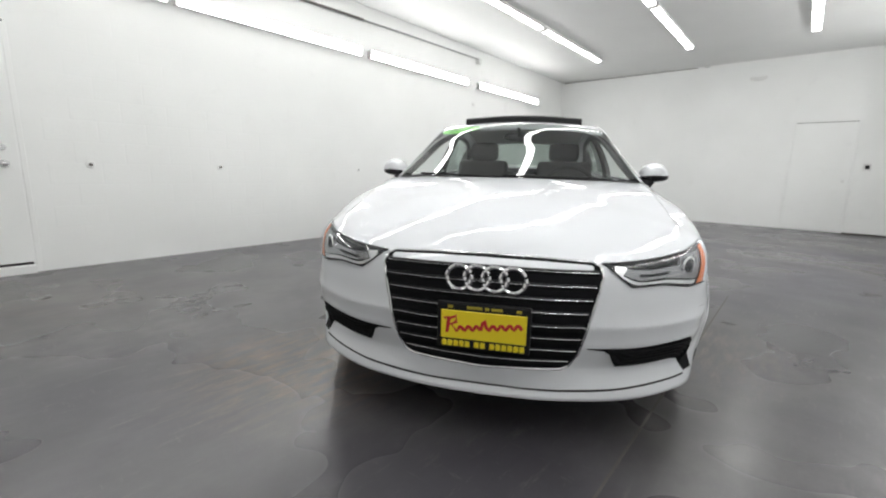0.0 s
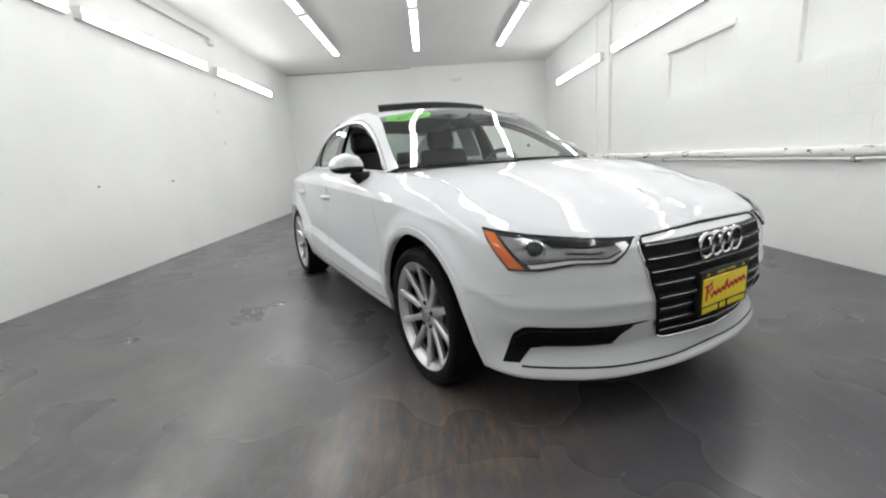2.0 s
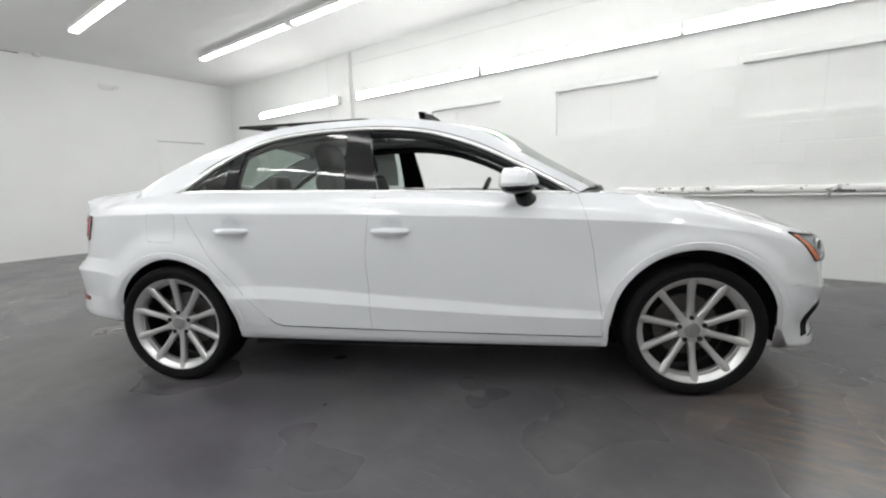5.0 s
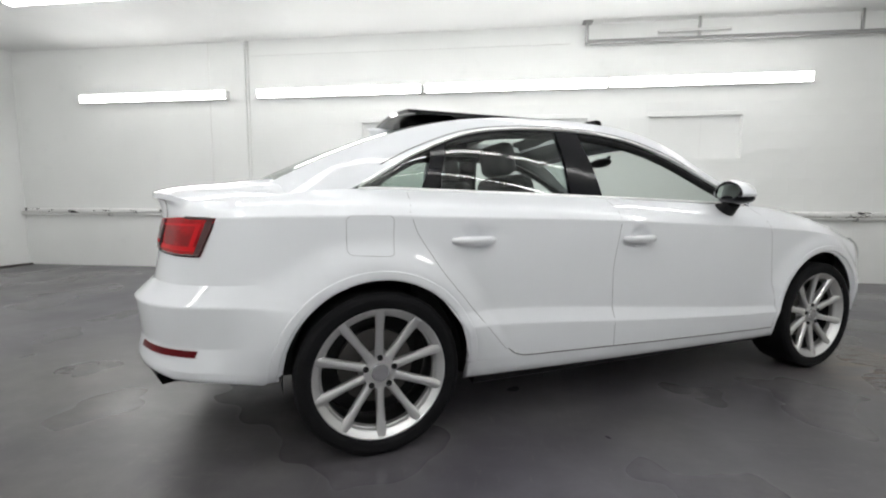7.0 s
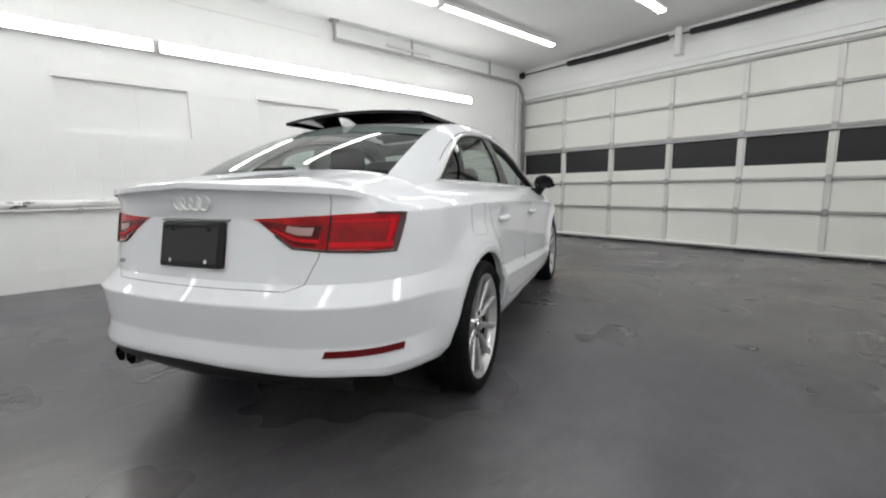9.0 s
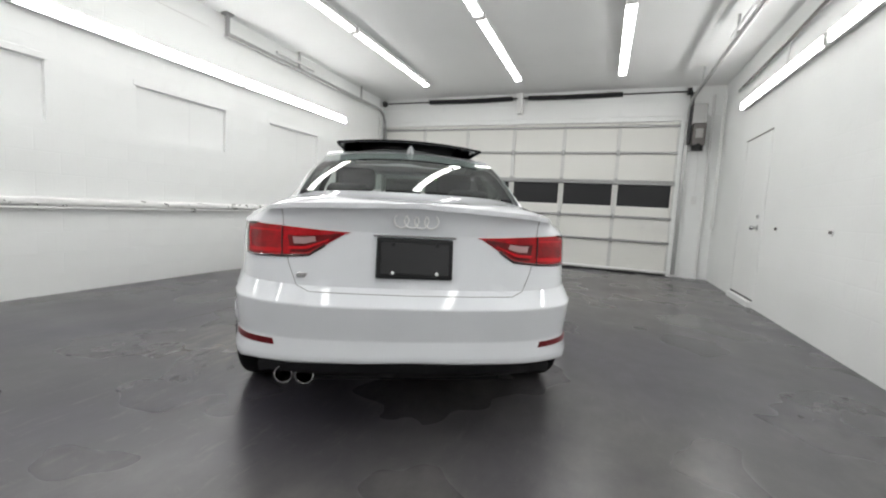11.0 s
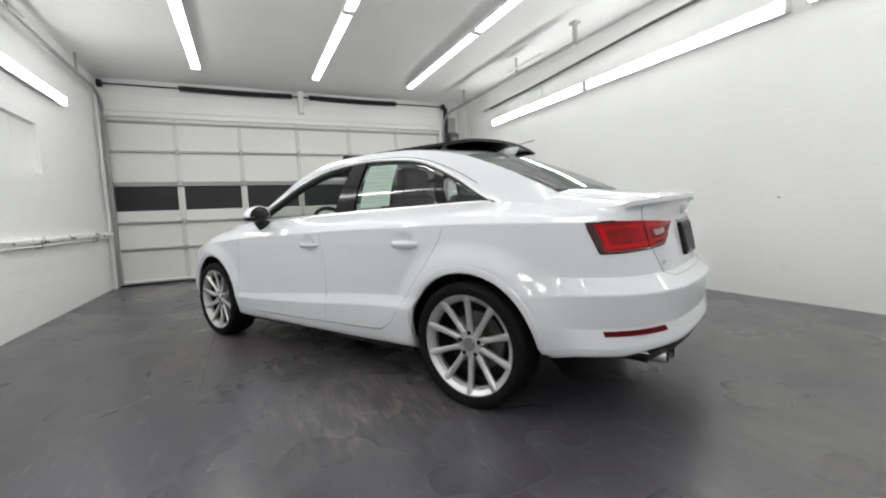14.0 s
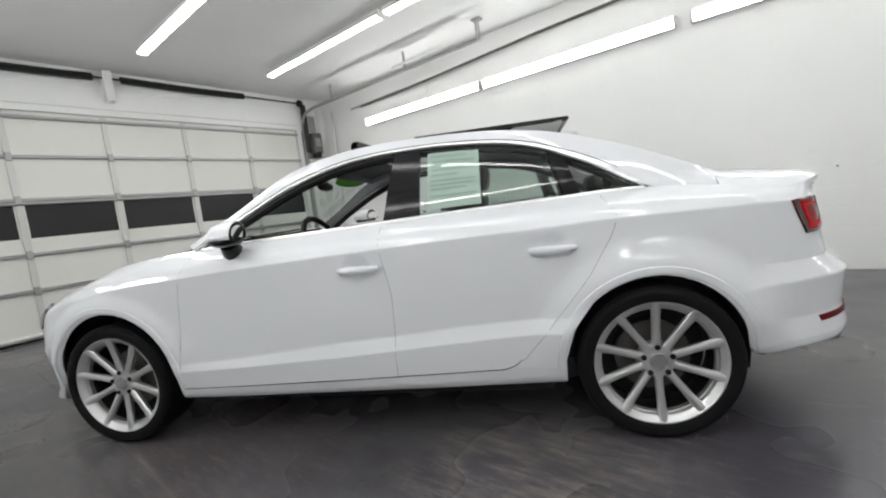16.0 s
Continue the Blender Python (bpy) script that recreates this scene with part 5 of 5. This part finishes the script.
def label_on(y0, y1, f0, f1, name, label):
    cols = [[on_side(y, f, -1, 0.018) for f in span(f0, f1, 4)] for y in span(y0, y1, 6)]
    bm = bmesh.new()
    sheet(bm, cols)
    return part(name, bm, M_PAPER, doors[("rear_door", -1)], label)


paper = label_on(-0.415, -0.660, 0.08, 0.90, "window_label", "printed paper window label")
for f, a, b in ((0.84, -0.43, -0.60), (0.76, -0.43, -0.645), (0.70, -0.43, -0.62), (0.64, -0.43, -0.645), (0.56, -0.43, -0.56), (0.48, -0.43, -0.645), (0.42, -0.43, -0.635), (0.36, -0.43, -0.60), (0.26, -0.43, -0.645), (0.18, -0.43, -0.54)):
    bm = bmesh.new()
    sheet(bm, [[on_side(y, f - 0.012, -1, 0.0165), on_side(y, f + 0.012, -1, 0.0165)] for y in span(a, b, 6)])
    part("text_bar", bm, M_PRINT, paper)

txt = bpy.data.curves.new("year_digits", "FONT")
txt.body, txt.size, txt.align_x, txt.align_y = "2012", 0.085, "CENTER", "CENTER"
tmp_ob = bpy.data.objects.new("tmp", txt)
scene.collection.objects.link(tmp_ob)
me = bpy.data.meshes.new_from_object(tmp_ob.evaluated_get(bpy.context.evaluated_depsgraph_get()))
bpy.data.objects.remove(tmp_ob)
for v in me.vertices:
    v.co = on_screen(0.425 - v.co.x * 1.05, 0.418 + v.co.x * 0.26 - v.co.y * 1.1, 0.0045)
me.materials.append(M_GREEN_INK)
ob = new("year_digits", me)
ob.parent = sticker

# ---- sectional garage door
gd = thing("garage_door", pose((GX0 + GX1) / 2, YN, 0), "off-white sectional garage door with dark window row", "garage door")
GW = (GX1 - GX0) / 2
ROWS_Z = [0.015, 0.60, 1.04, 1.70, 2.22, 2.775]
COLS_X = [-GW + (2 * GW) * k / 6 for k in range(7)]
for k, (z0, z1) in enumerate(zip(ROWS_Z, ROWS_Z[1:])):
    for j, (x0, x1) in enumerate(zip(COLS_X, COLS_X[1:])):
        if k == 2:
            fr = bmesh.new()
            box(fr, x0 + 0.001, x1 - 0.001, 0.03, 0.07, z0 + 0.004, z0 + 0.20)
            box(fr, x0 + 0.001, x1 - 0.001, 0.03, 0.07, 1.655, z1 - 0.004)
            box(fr, x0 + 0.001, x0 + 0.05, 0.03, 0.07, z0 + 0.20, 1.655)
            box(fr, x1 - 0.05, x1 - 0.001, 0.03, 0.07, z0 + 0.20, 1.655)
            f = part("window_frame", fr, M_DOOR_PANEL, gd)
            part("pane", box(bmesh.new(), x0 + 0.051, x1 - 0.051, 0.042, 0.052, z0 + 0.20, 1.655), M_DARK_PANE, f, "blacked-out pane")
        else:
            part("panel", box(bmesh.new(), x0 + 0.001, x1 - 0.001, 0.03, 0.07, z0 + 0.004, z1 - 0.004, 0.004), M_DOOR_PANEL, gd)
for z in ROWS_Z[1:-1] + [2.70, 0.06, 1.66]:
    bm = bmesh.new()
    prism(bm, [(0.03, z - 0.022), (0.0, z - 0.022), (-0.014, z - 0.010), (-0.014, z + 0.010), (0.0, z + 0.022), (0.03, z + 0.022)], "x", -GW, GW)
    part("strut", bm, M_STEEL if z not in (0.06,) else M_WHITE_METAL, gd, "galvanised stiffening rail")
for x in COLS_X:
    bm = bmesh.new()
    box(bm, x - 0.033, x + 0.033, 0.008, 0.031, 0.02, 2.76, 0.003)
    part("stile", bm, M_STILE, gd, "dusty galvanised upright")
    if abs(x) < GW - 0.1:
        for z in ROWS_Z[1:-1]:
            part("hinge", box(bmesh.new(), x - 0.03, x + 0.03, -0.022, 0.010, z - 0.05, z + 0.05, 0.006), M_STEEL, gd)
part("bottom_seal", box(bmesh.new(), -GW, GW, 0.02, 0.075, 0.0, 0.02), M_BLACK, gd)
part("back_panel", box(bmesh.new(), -GW, GW, 0.072, 0.10, 0.0, 2.78), M_DOOR_PANEL, gd)

# torsion shaft with two dark springs
shaft = thing("torsion_spring_shaft", pose(0, YN - 0.10, 3.255), "dark torsion springs on a steel shaft above the door", "door spring")
part("shaft", cyl(bmesh.new(), (-3.05, 0, 0), (2.98, 0, 0), 0.013, 10), M_DARK_STEEL, shaft)
for x0, x1 in ((-1.95, -0.16), (0.15, 1.86)):
    bm = bmesh.new()
    turns = 110
    tube_path(bm, [(x0 + (x1 - x0) * k / (turns * 6), 0.043 * math.cos(2 * math.pi * k / 6), 0.043 * math.sin(2 * math.pi * k / 6) - 0.012 * math.sin(math.pi * k / (turns * 6))) for k in range(turns * 6 + 1)], 0.0085, 4)
    part("spring", bm, M_DARK_STEEL, shaft, "dark coiled torsion spring")
for x in (-3.02, 2.93):
    part("cable_drum", cyl(bmesh.new(), (x - 0.03, 0, 0), (x + 0.03, 0, 0), 0.062, 24), M_DARK_STEEL, shaft)
part("centre_bracket", box(bmesh.new(), -0.055, 0.045, -0.05, 0.098, -0.30, 0.10, 0.005), M_WHITE_METAL, shaft, "white painted centre plate")
part("centre_bearing", cyl(bmesh.new(), (-0.045, 0, 0), (0.035, 0, 0), 0.042, 16), M_DARK_STEEL, shaft)

# door tracks: vertical beside the door, horizontal under the ceiling
for side, x, y_end in (("W", GX0 + 0.03, 0.80), ("E", GX1 + 0.10, 1.00)):
    tr = thing("door_track", pose(x, YN, 0), "galvanised garage door track hung along the wall", "door track", "garage door tracks")
    bm = bmesh.new()
    box(bm, -0.03, 0.03, -0.075, -0.07, 0.05, 2.75)
    box(bm, -0.03, -0.025, -0.07, -0.02, 0.05, 2.75)
    box(bm, 0.025, 0.03, -0.07, -0.02, 0.05, 2.75)
    part("vertical_rail", bm, M_STEEL, tr)
    L = YN - y_end
    bm = bmesh.new()
    pts = [(0, -0.05, 2.72), (0, -0.07, 2.88), (0, -0.15, 3.02), (0, -0.28, 3.08), (0, -0.45, 3.10), (0, -L + 0.0, 3.115)]
    tube_path(bm, pts, 0.027, 8)
    part("horizontal_rail", bm, M_STEEL, tr, smooth=True)
    part("hanger", box(bmesh.new(), -0.03, 0.03, -L - 0.015, -L + 0.015, 3.09, ZC, 0.003), M_STEEL, tr)
    part("hanger_foot", box(bmesh.new(), -0.05, 0.05, -L - 0.06, -L + 0.06, ZC - 0.025, ZC, 0.003), M_STEEL, tr)
    part("brace", box(bmesh.new(), -0.02, 0.02, -3.42, -2.55, 3.19, 3.225, 0.003), M_WHITE_METAL, tr)
    for k in (0.25, 0.68):
        part("hanger", box(bmesh.new(), -0.012, 0.012, -L * k - 0.015, -L * k + 0.015, 3.12, ZC, 0.002), M_STEEL, tr)

# side-mounted opener beside the door
op = thing("door_opener", pose(3.12, YN, 2.30), "grey wall-mounted garage door opener", "door opener")
part("housing", box(bmesh.new(), -0.10, 0.10, -0.24, -0.06, 0.02, 0.40, 0.02, 2), M_GREY_BOX, op)
part("motor", cyl(bmesh.new(), (-0.0, -0.16, -0.06), (0.0, -0.16, 0.05), 0.085, 24), M_BLACK, op, smooth=True)
part("cover_plate", box(bmesh.new(), -0.06, 0.06, -0.255, -0.235, 0.14, 0.30, 0.01), plain("pale grey label plate", (0.32, 0.31, 0.30), 0.5), op)
part("mounting_plate", box(bmesh.new(), -0.12, 0.12, -0.06, 0.0, -0.05, 0.75, 0.004), M_STEEL, op)
part("chain_guard", box(bmesh.new(), -0.16, -0.11, -0.16, -0.04, 0.05, 0.93, 0.01), M_DARK_STEEL, op)

# ---- fittings of the room
# west wall: pilaster, conduit, ledge with chipped paint and a thin pipe below it
structure("pilaster", box(bmesh.new(), XW, XW + 0.035, -4.23, -4.03, 0.0, ZC - 0.002, 0.006), M_BLOCK, "flat white painted wall pilaster", "pilaster")
cd = thing("conduit", pose(XW, -3.99, 0), "thin white electrical conduit down the block wall", "conduit", "wall conduits")
part("pipe", cyl(bmesh.new(), (0.014, 0, 0.98), (0.014, 0, ZC), 0.010, 8), M_WHITE_METAL, cd, smooth=True)
cd = thing("conduit", pose(XW, -4.62, 0), "thin white electrical conduit down the block wall", "conduit", "wall conduits")
part("pipe", cyl(bmesh.new(), (0.010, 0, 0.98), (0.010, 0, ZC), 0.006, 8), M_WHITE_METAL, cd, smooth=True)
bm = bmesh.new()
prof = [(0.0, 0.845), (0.055, 0.848), (0.066, 0.862), (0.068, 0.885), (0.060, 0.905), (0.040, 0.916), (0.0, 0.918)]
random.seed(4)
cols = []
for k in range(140):
    y = YS + 0.01 + (YN - 0.05 - YS) * k / 139
    cols.append([Vector((XW + x + (random.uniform(-0.006, 0.006) if x else 0), y, z + (random.uniform(-0.006, 0.008) if z > 0.88 else 0))) for x, z in prof])
sheet(bm, cols)
tagged(part("wall_ledge", bm, M_CHIPPED, smooth=True), "knee-high ledge with flaking white paint over dark", "ledge", kind="structure")
pp = thing("wall_pipe", pose(XW, 0, 0), "thin white pipe clipped under the wall ledge", "pipe")
part("pipe", cyl(bmesh.new(), (0.052, YS, 0.826), (0.052, YN - 0.05, 0.826), 0.013, 10), M_WHITE_METAL, pp, smooth=True)
for y in (-6.4, -4.4, -2.2, 0.35, 2.4, 4.2):
    part("clip", box(bmesh.new(), 0.0, 0.072, y - 0.014, y + 0.014, 0.800, 0.850, 0.004), M_STEEL, pp)
cd = thing("conduit", pose(XW, 0, 3.05), "thin grey wire line along the upper wall", "conduit", "wall conduits")
part("wire", tube_path(bmesh.new(), [(0.012, -3.95, 0.10), (0.012, -2.0, 0.09), (0.012, 0.6, 0.08)], 0.005, 6), M_WHITE_METAL, cd)

# east wall: side door, wall anchors, conduit under the ceiling, small plates
sd = thing("door_1", pose(XE, 0, 0), "white painted flush side door with round knob", "door", kind="structure")
part("leaf", box(bmesh.new(), -0.005, 0.0, 2.63, 3.53, 0.10, 2.145, 0.002), M_WALL, sd)
for y in (2.60, 3.56):
    part("jamb", box(bmesh.new(), -0.007, 0.0, y - 0.02, y + 0.02, 0.0, 2.15, 0.004), M_WALL, sd)
part("head_gap", box(bmesh.new(), -0.010, 0.0, 2.60, 3.56, 2.152, 2.164), M_GREY_BOX, sd, "dark gap over the door leaf")
part("threshold", box(bmesh.new(), -0.06, 0.0, 2.63, 3.53, 0.0, 0.075, 0.004), M_WALL, sd, "pale worn threshold")
part("threshold_gap", box(bmesh.new(), -0.010, 0.0, 2.64, 3.53, 0.078, 0.098), M_BLACK, sd)
bm = bmesh.new()
cyl(bm, (-0.012, 2.725, 0.98), (-0.055, 2.725, 0.98), 0.012, 12)
bmesh.ops.create_uvsphere(bm, u_segments=16, v_segments=10, radius=0.028, matrix=Matrix.Translation((-0.068, 2.725, 0.98)))
cyl(bm, (-0.012, 2.725, 0.98), (-0.018, 2.725, 0.98), 0.034, 20)
part("knob", bm, M_SATIN, sd, "round metal door knob", smooth=True)
part("deadbolt", cyl(bmesh.new(), (-0.012, 2.725, 1.12), (-0.030, 2.725, 1.12), 0.026, 20), M_SATIN, sd, smooth=True)


def wall_anchor(y, z, r=0.030):
    t = thing("wall_anchor", pose(XE, y, z), "small round metal anchor set in the white wall", "wall anchor", "wall anchors")
    part("plate", cyl(bmesh.new(), (0, 0, 0), (-0.006, 0, 0), r, 20, r * 0.85), M_WALL, t, smooth=True)
    bm = cyl(bmesh.new(), (-0.004, 0, 0), (-0.022, 0, 0), r * 0.40, 10)
    part("bolt", bm, M_GREY_BOX, t, "dark bolt head")


for y, r in ((2.14, 0.040), (0.94, 0.034), (-1.10, 0.018), (-2.40, 0.022)):
    wall_anchor(y, 0.985, r)
for y, z in ((-4.02, 2.32), (-4.02, 2.05), (-4.1, 1.55)):
    t = thing("junction_plate", pose(XE, y, z), "small white blank plate on the wall", "wall plate", "wall plates")
    part("plate", box(bmesh.new(), -0.012, 0, -0.04, 0.04, -0.03, 0.03, 0.003), M_WHITE_METAL, t)
cd = thing("conduit", pose(XE, 0, 0), "dark and white conduit line under the ceiling edge", "conduit", "wall conduits")
part("pipe", tube_path(bmesh.new(), [(-0.03, 4.2, 3.02), (-0.03, 2.4, 3.05), (-0.03, 0.0, 3.13), (-0.03, -2.0, 3.17), (-0.03, -4.2, 3.19)], 0.014, 8), M_STEEL, cd, smooth=True)
part("junction_box", box(bmesh.new(), -0.07, 0, -4.16, -4.06, 3.10, 3.20, 0.006), M_WHITE_METAL, cd)
part("cable", tube_path(bmesh.new(), [(-0.05, 3.9, 3.00), (-0.055, 2.4, 3.03), (-0.06, 1.2, 3.08), (-0.05, 0.3, 3.12), (-0.05, -1.2, 3.15)], 0.018, 6), M_GREY_BOX, cd, "grey dusty cable bundle", smooth=True)
part("down_pipe", cyl(bmesh.new(), (-0.03, 2.35, 2.75), (-0.03, 2.35, 3.05), 0.012, 8), M_WHITE_METAL, cd, smooth=True)
# corner pipes beside the opener and beside the track
for x, y, z0, z1, lab in ((3.33, YN - 0.03, 0.0, 3.2, "white pipe in the corner beside the opener"), (3.43, 4.75, 0.9, 3.1, "white conduit near the corner"), (XW + 0.05, 4.9, 0.0, 3.15, "white corner pipe beside the door track")):
    t = thing("corner_pipe", pose(x, y, 0), lab, "pipe", "corner pipes")
    part("pipe", cyl(bmesh.new(), (0, 0, z0), (0, 0, z1), 0.022, 12), M_WHITE_METAL, t, smooth=True)
t = thing("switch_box", pose(3.18, YN, 1.40), "small white control box with a cable", "switch box")
part("box", box(bmesh.new(), -0.04, 0.04, -0.04, 0, -0.07, 0.07, 0.005), M_WHITE_METAL, t)
part("cable", tube_path(bmesh.new(), [(0, -0.02, 0.07), (0.005, -0.015, 0.5), (-0.02, -0.02, 0.85)], 0.006, 6), M_WHITE_METAL, t)

# door header beam and its dark edge line
structure("header_beam", box(bmesh.new(), XW, XE, YN - 0.022, YN, 2.86, 3.12, 0.004), M_WALL, "white painted header board above the garage door", "beam")

# south wall: flush door, keypad, emergency lamp, ceiling edge line
d2 = thing("door_2", pose(0, YS, 0), "white painted flush door in the end wall", "door", kind="structure")
part("leaf", box(bmesh.new(), -2.41, -1.52, 0.0, 0.010, 0.012, 2.08, 0.002), M_WALL, d2)
for x in (-2.435, -1.495):
    part("jamb", box(bmesh.new(), x - 0.018, x + 0.018, 0.0, 0.016, 0.0, 2.115, 0.003), M_WALL, d2)
part("head_jamb", box(bmesh.new(), -2.453, -1.477, 0.0, 0.018, 2.092, 2.122, 0.003), M_WALL, d2)
part("gap", box(bmesh.new(), -2.415, -1.515, 0.0, 0.004, 2.081, 2.090), M_GREY_BOX, d2)
part("knob", cyl(bmesh.new(), (-2.33, 0.01, 0.98), (-2.33, 0.06, 0.98), 0.026, 16), M_WHITE_METAL, d2, smooth=True)
t = thing("wall_switch", pose(-2.63, YS, 1.25), "small dark switch on a white plate", "switch")
part("plate", box(bmesh.new(), -0.055, 0.055, 0, 0.008, -0.065, 0.065, 0.003), M_WHITE_METAL, t)
part("button", box(bmesh.new(), -0.03, 0.03, 0.008, 0.03, -0.035, 0.035, 0.006), M_BLACK, t, "dark switch button")
t = thing("emergency_light", pose(-0.79, YS, 3.0), "white twin-head emergency light on the wall", "emergency light")
part("body", box(bmesh.new(), -0.09, 0.09, 0, 0.05, -0.035, 0.035, 0.012, 2), M_WHITE_METAL, t)
for x in (-0.11, 0.11):
    part("lamp_head", cyl(bmesh.new(), (x, 0.03, 0.01), (x, 0.09, 0.0), 0.028, 16, 0.038), M_WHITE_METAL, t, smooth=True)
# dark line drawn along the joint of end wall and ceiling
t = thing("ceiling_edge_line", pose(0, YS, 0), "thin dark line along the ceiling edge", "wire")
part("wire", cyl(bmesh.new(), (0.35, 0.012, ZC - 0.02), (3.45, 0.012, ZC - 0.02), 0.007, 6), M_GREY_BOX, t)
t = thing("smoke_detector", pose(0.15, YS + 0.08, ZC - 0.005), "small white round detector under the ceiling", "detector")
part("body", cyl(bmesh.new(), (0, 0, 0.005), (0, 0, -0.035), 0.055, 20, 0.045), M_WHITE_METAL, t, smooth=True)
# loose white board leaning in the corner
bd = thing("leaning_board", pose(3.20, -7.62, 0.0, 9, 0, 52), "loose white board leaning in the corner", "board")
part("board", box(bmesh.new(), -0.30, 0.30, -0.012, 0.012, 0.0, 0.50, 0.003), M_WALL, bd)
t = thing("floor_strip", pose(-2.75, YS + 0.13, 0.0), "short dark strip lying along the wall foot", "strip")
part("strip", box(bmesh.new(), -0.30, 0.30, -0.03, 0.03, 0.0, 0.03, 0.005), M_GREY_BOX, t)

# ---- blocks of the west wall: the nearest ones as pieces, the rest joined
def block_mesh(w, h=0.196):
    bm = bmesh.new()
    v = [bm.verts.new(p) for p in ((0, -w, -h / 2), (0, w, -h / 2), (0, w, h / 2), (0, -w, h / 2))]
    f = [bm.verts.new(p) for p in ((0.0008, -w + 0.006, -h / 2 + 0.006), (0.0008, w - 0.006, -h / 2 + 0.006), (0.0008, w - 0.006, h / 2 - 0.006), (0.0008, -w + 0.006, h / 2 - 0.006))]
    bm.faces.new(f)
    for k in range(4):
        bm.faces.new((v[k], v[(k + 1) % 4], f[(k + 1) % 4], f[k]))
    return finish(bm, "block", M_BLOCK)


full = block_mesh(0.198)
rest = bmesh.new()
for r in range(16):
    z = 0.10 + 0.2 * r + (0.14 if r > 3 else 0.0)
    if z + 0.1 > ZC:
        continue
    y = -7.8 + (0.2 if r % 2 else 0.0)
    while y < 4.85:
        in_window = any(a - 0.24 < y < b + 0.24 for a, b in WIN) and WZ0 - 0.14 < z < WZ1 + 0.14
        if not in_window and not (-4.45 < y < -3.80):
            if -2.4 < y < 4.7 and z < 2.5:
                b = new("block", full)
                b.location = (XW + 0.0006, y, z)
                b.parent = wall_west
            else:
                k = len(rest.verts)
                vs = [rest.verts.new((XW + 0.0006 + p.co.x, y + p.co.y, z + p.co.z)) for p in full.vertices]
                for p in full.polygons:
                    rest.faces.new([vs[i] for i in p.vertices])
        y += 0.4
ob = part("blocks", rest, M_BLOCK, wall_west, "further painted blocks")
ob["kind"] = "stuff"

# east wall: the same block courses, fainter under thick paint
def add_block(rows_of, y, z, w, h=0.098):
    e = 0.008
    v = [rows_of.verts.new((XE - 0.0004, y + a * w, z + b * h)) for a, b in ((-1, -1), (1, -1), (1, 1), (-1, 1))]
    f = [rows_of.verts.new((XE - 0.0010, y + a * (w - e), z + b * (h - e))) for a, b in ((-1, -1), (1, -1), (1, 1), (-1, 1))]
    rows_of.faces.new(f)
    for k in range(4):
        rows_of.faces.new((v[k], v[(k + 1) % 4], f[(k + 1) % 4], f[k]))


east = bmesh.new()
for r in range(16):
    y = -7.75 + (0.2 if r % 2 else 0.0)
    while y < 4.8:
        if not (2.30 < y < 3.85 and r < 11):
            add_block(east, y, 0.10 + 0.2 * r, 0.198)
        y += 0.4
wall_east = bpy.data.objects["wall_east"]
ob = part("blocks", east, M_BLOCK, wall_east, "painted blocks")
ob["kind"] = "stuff"
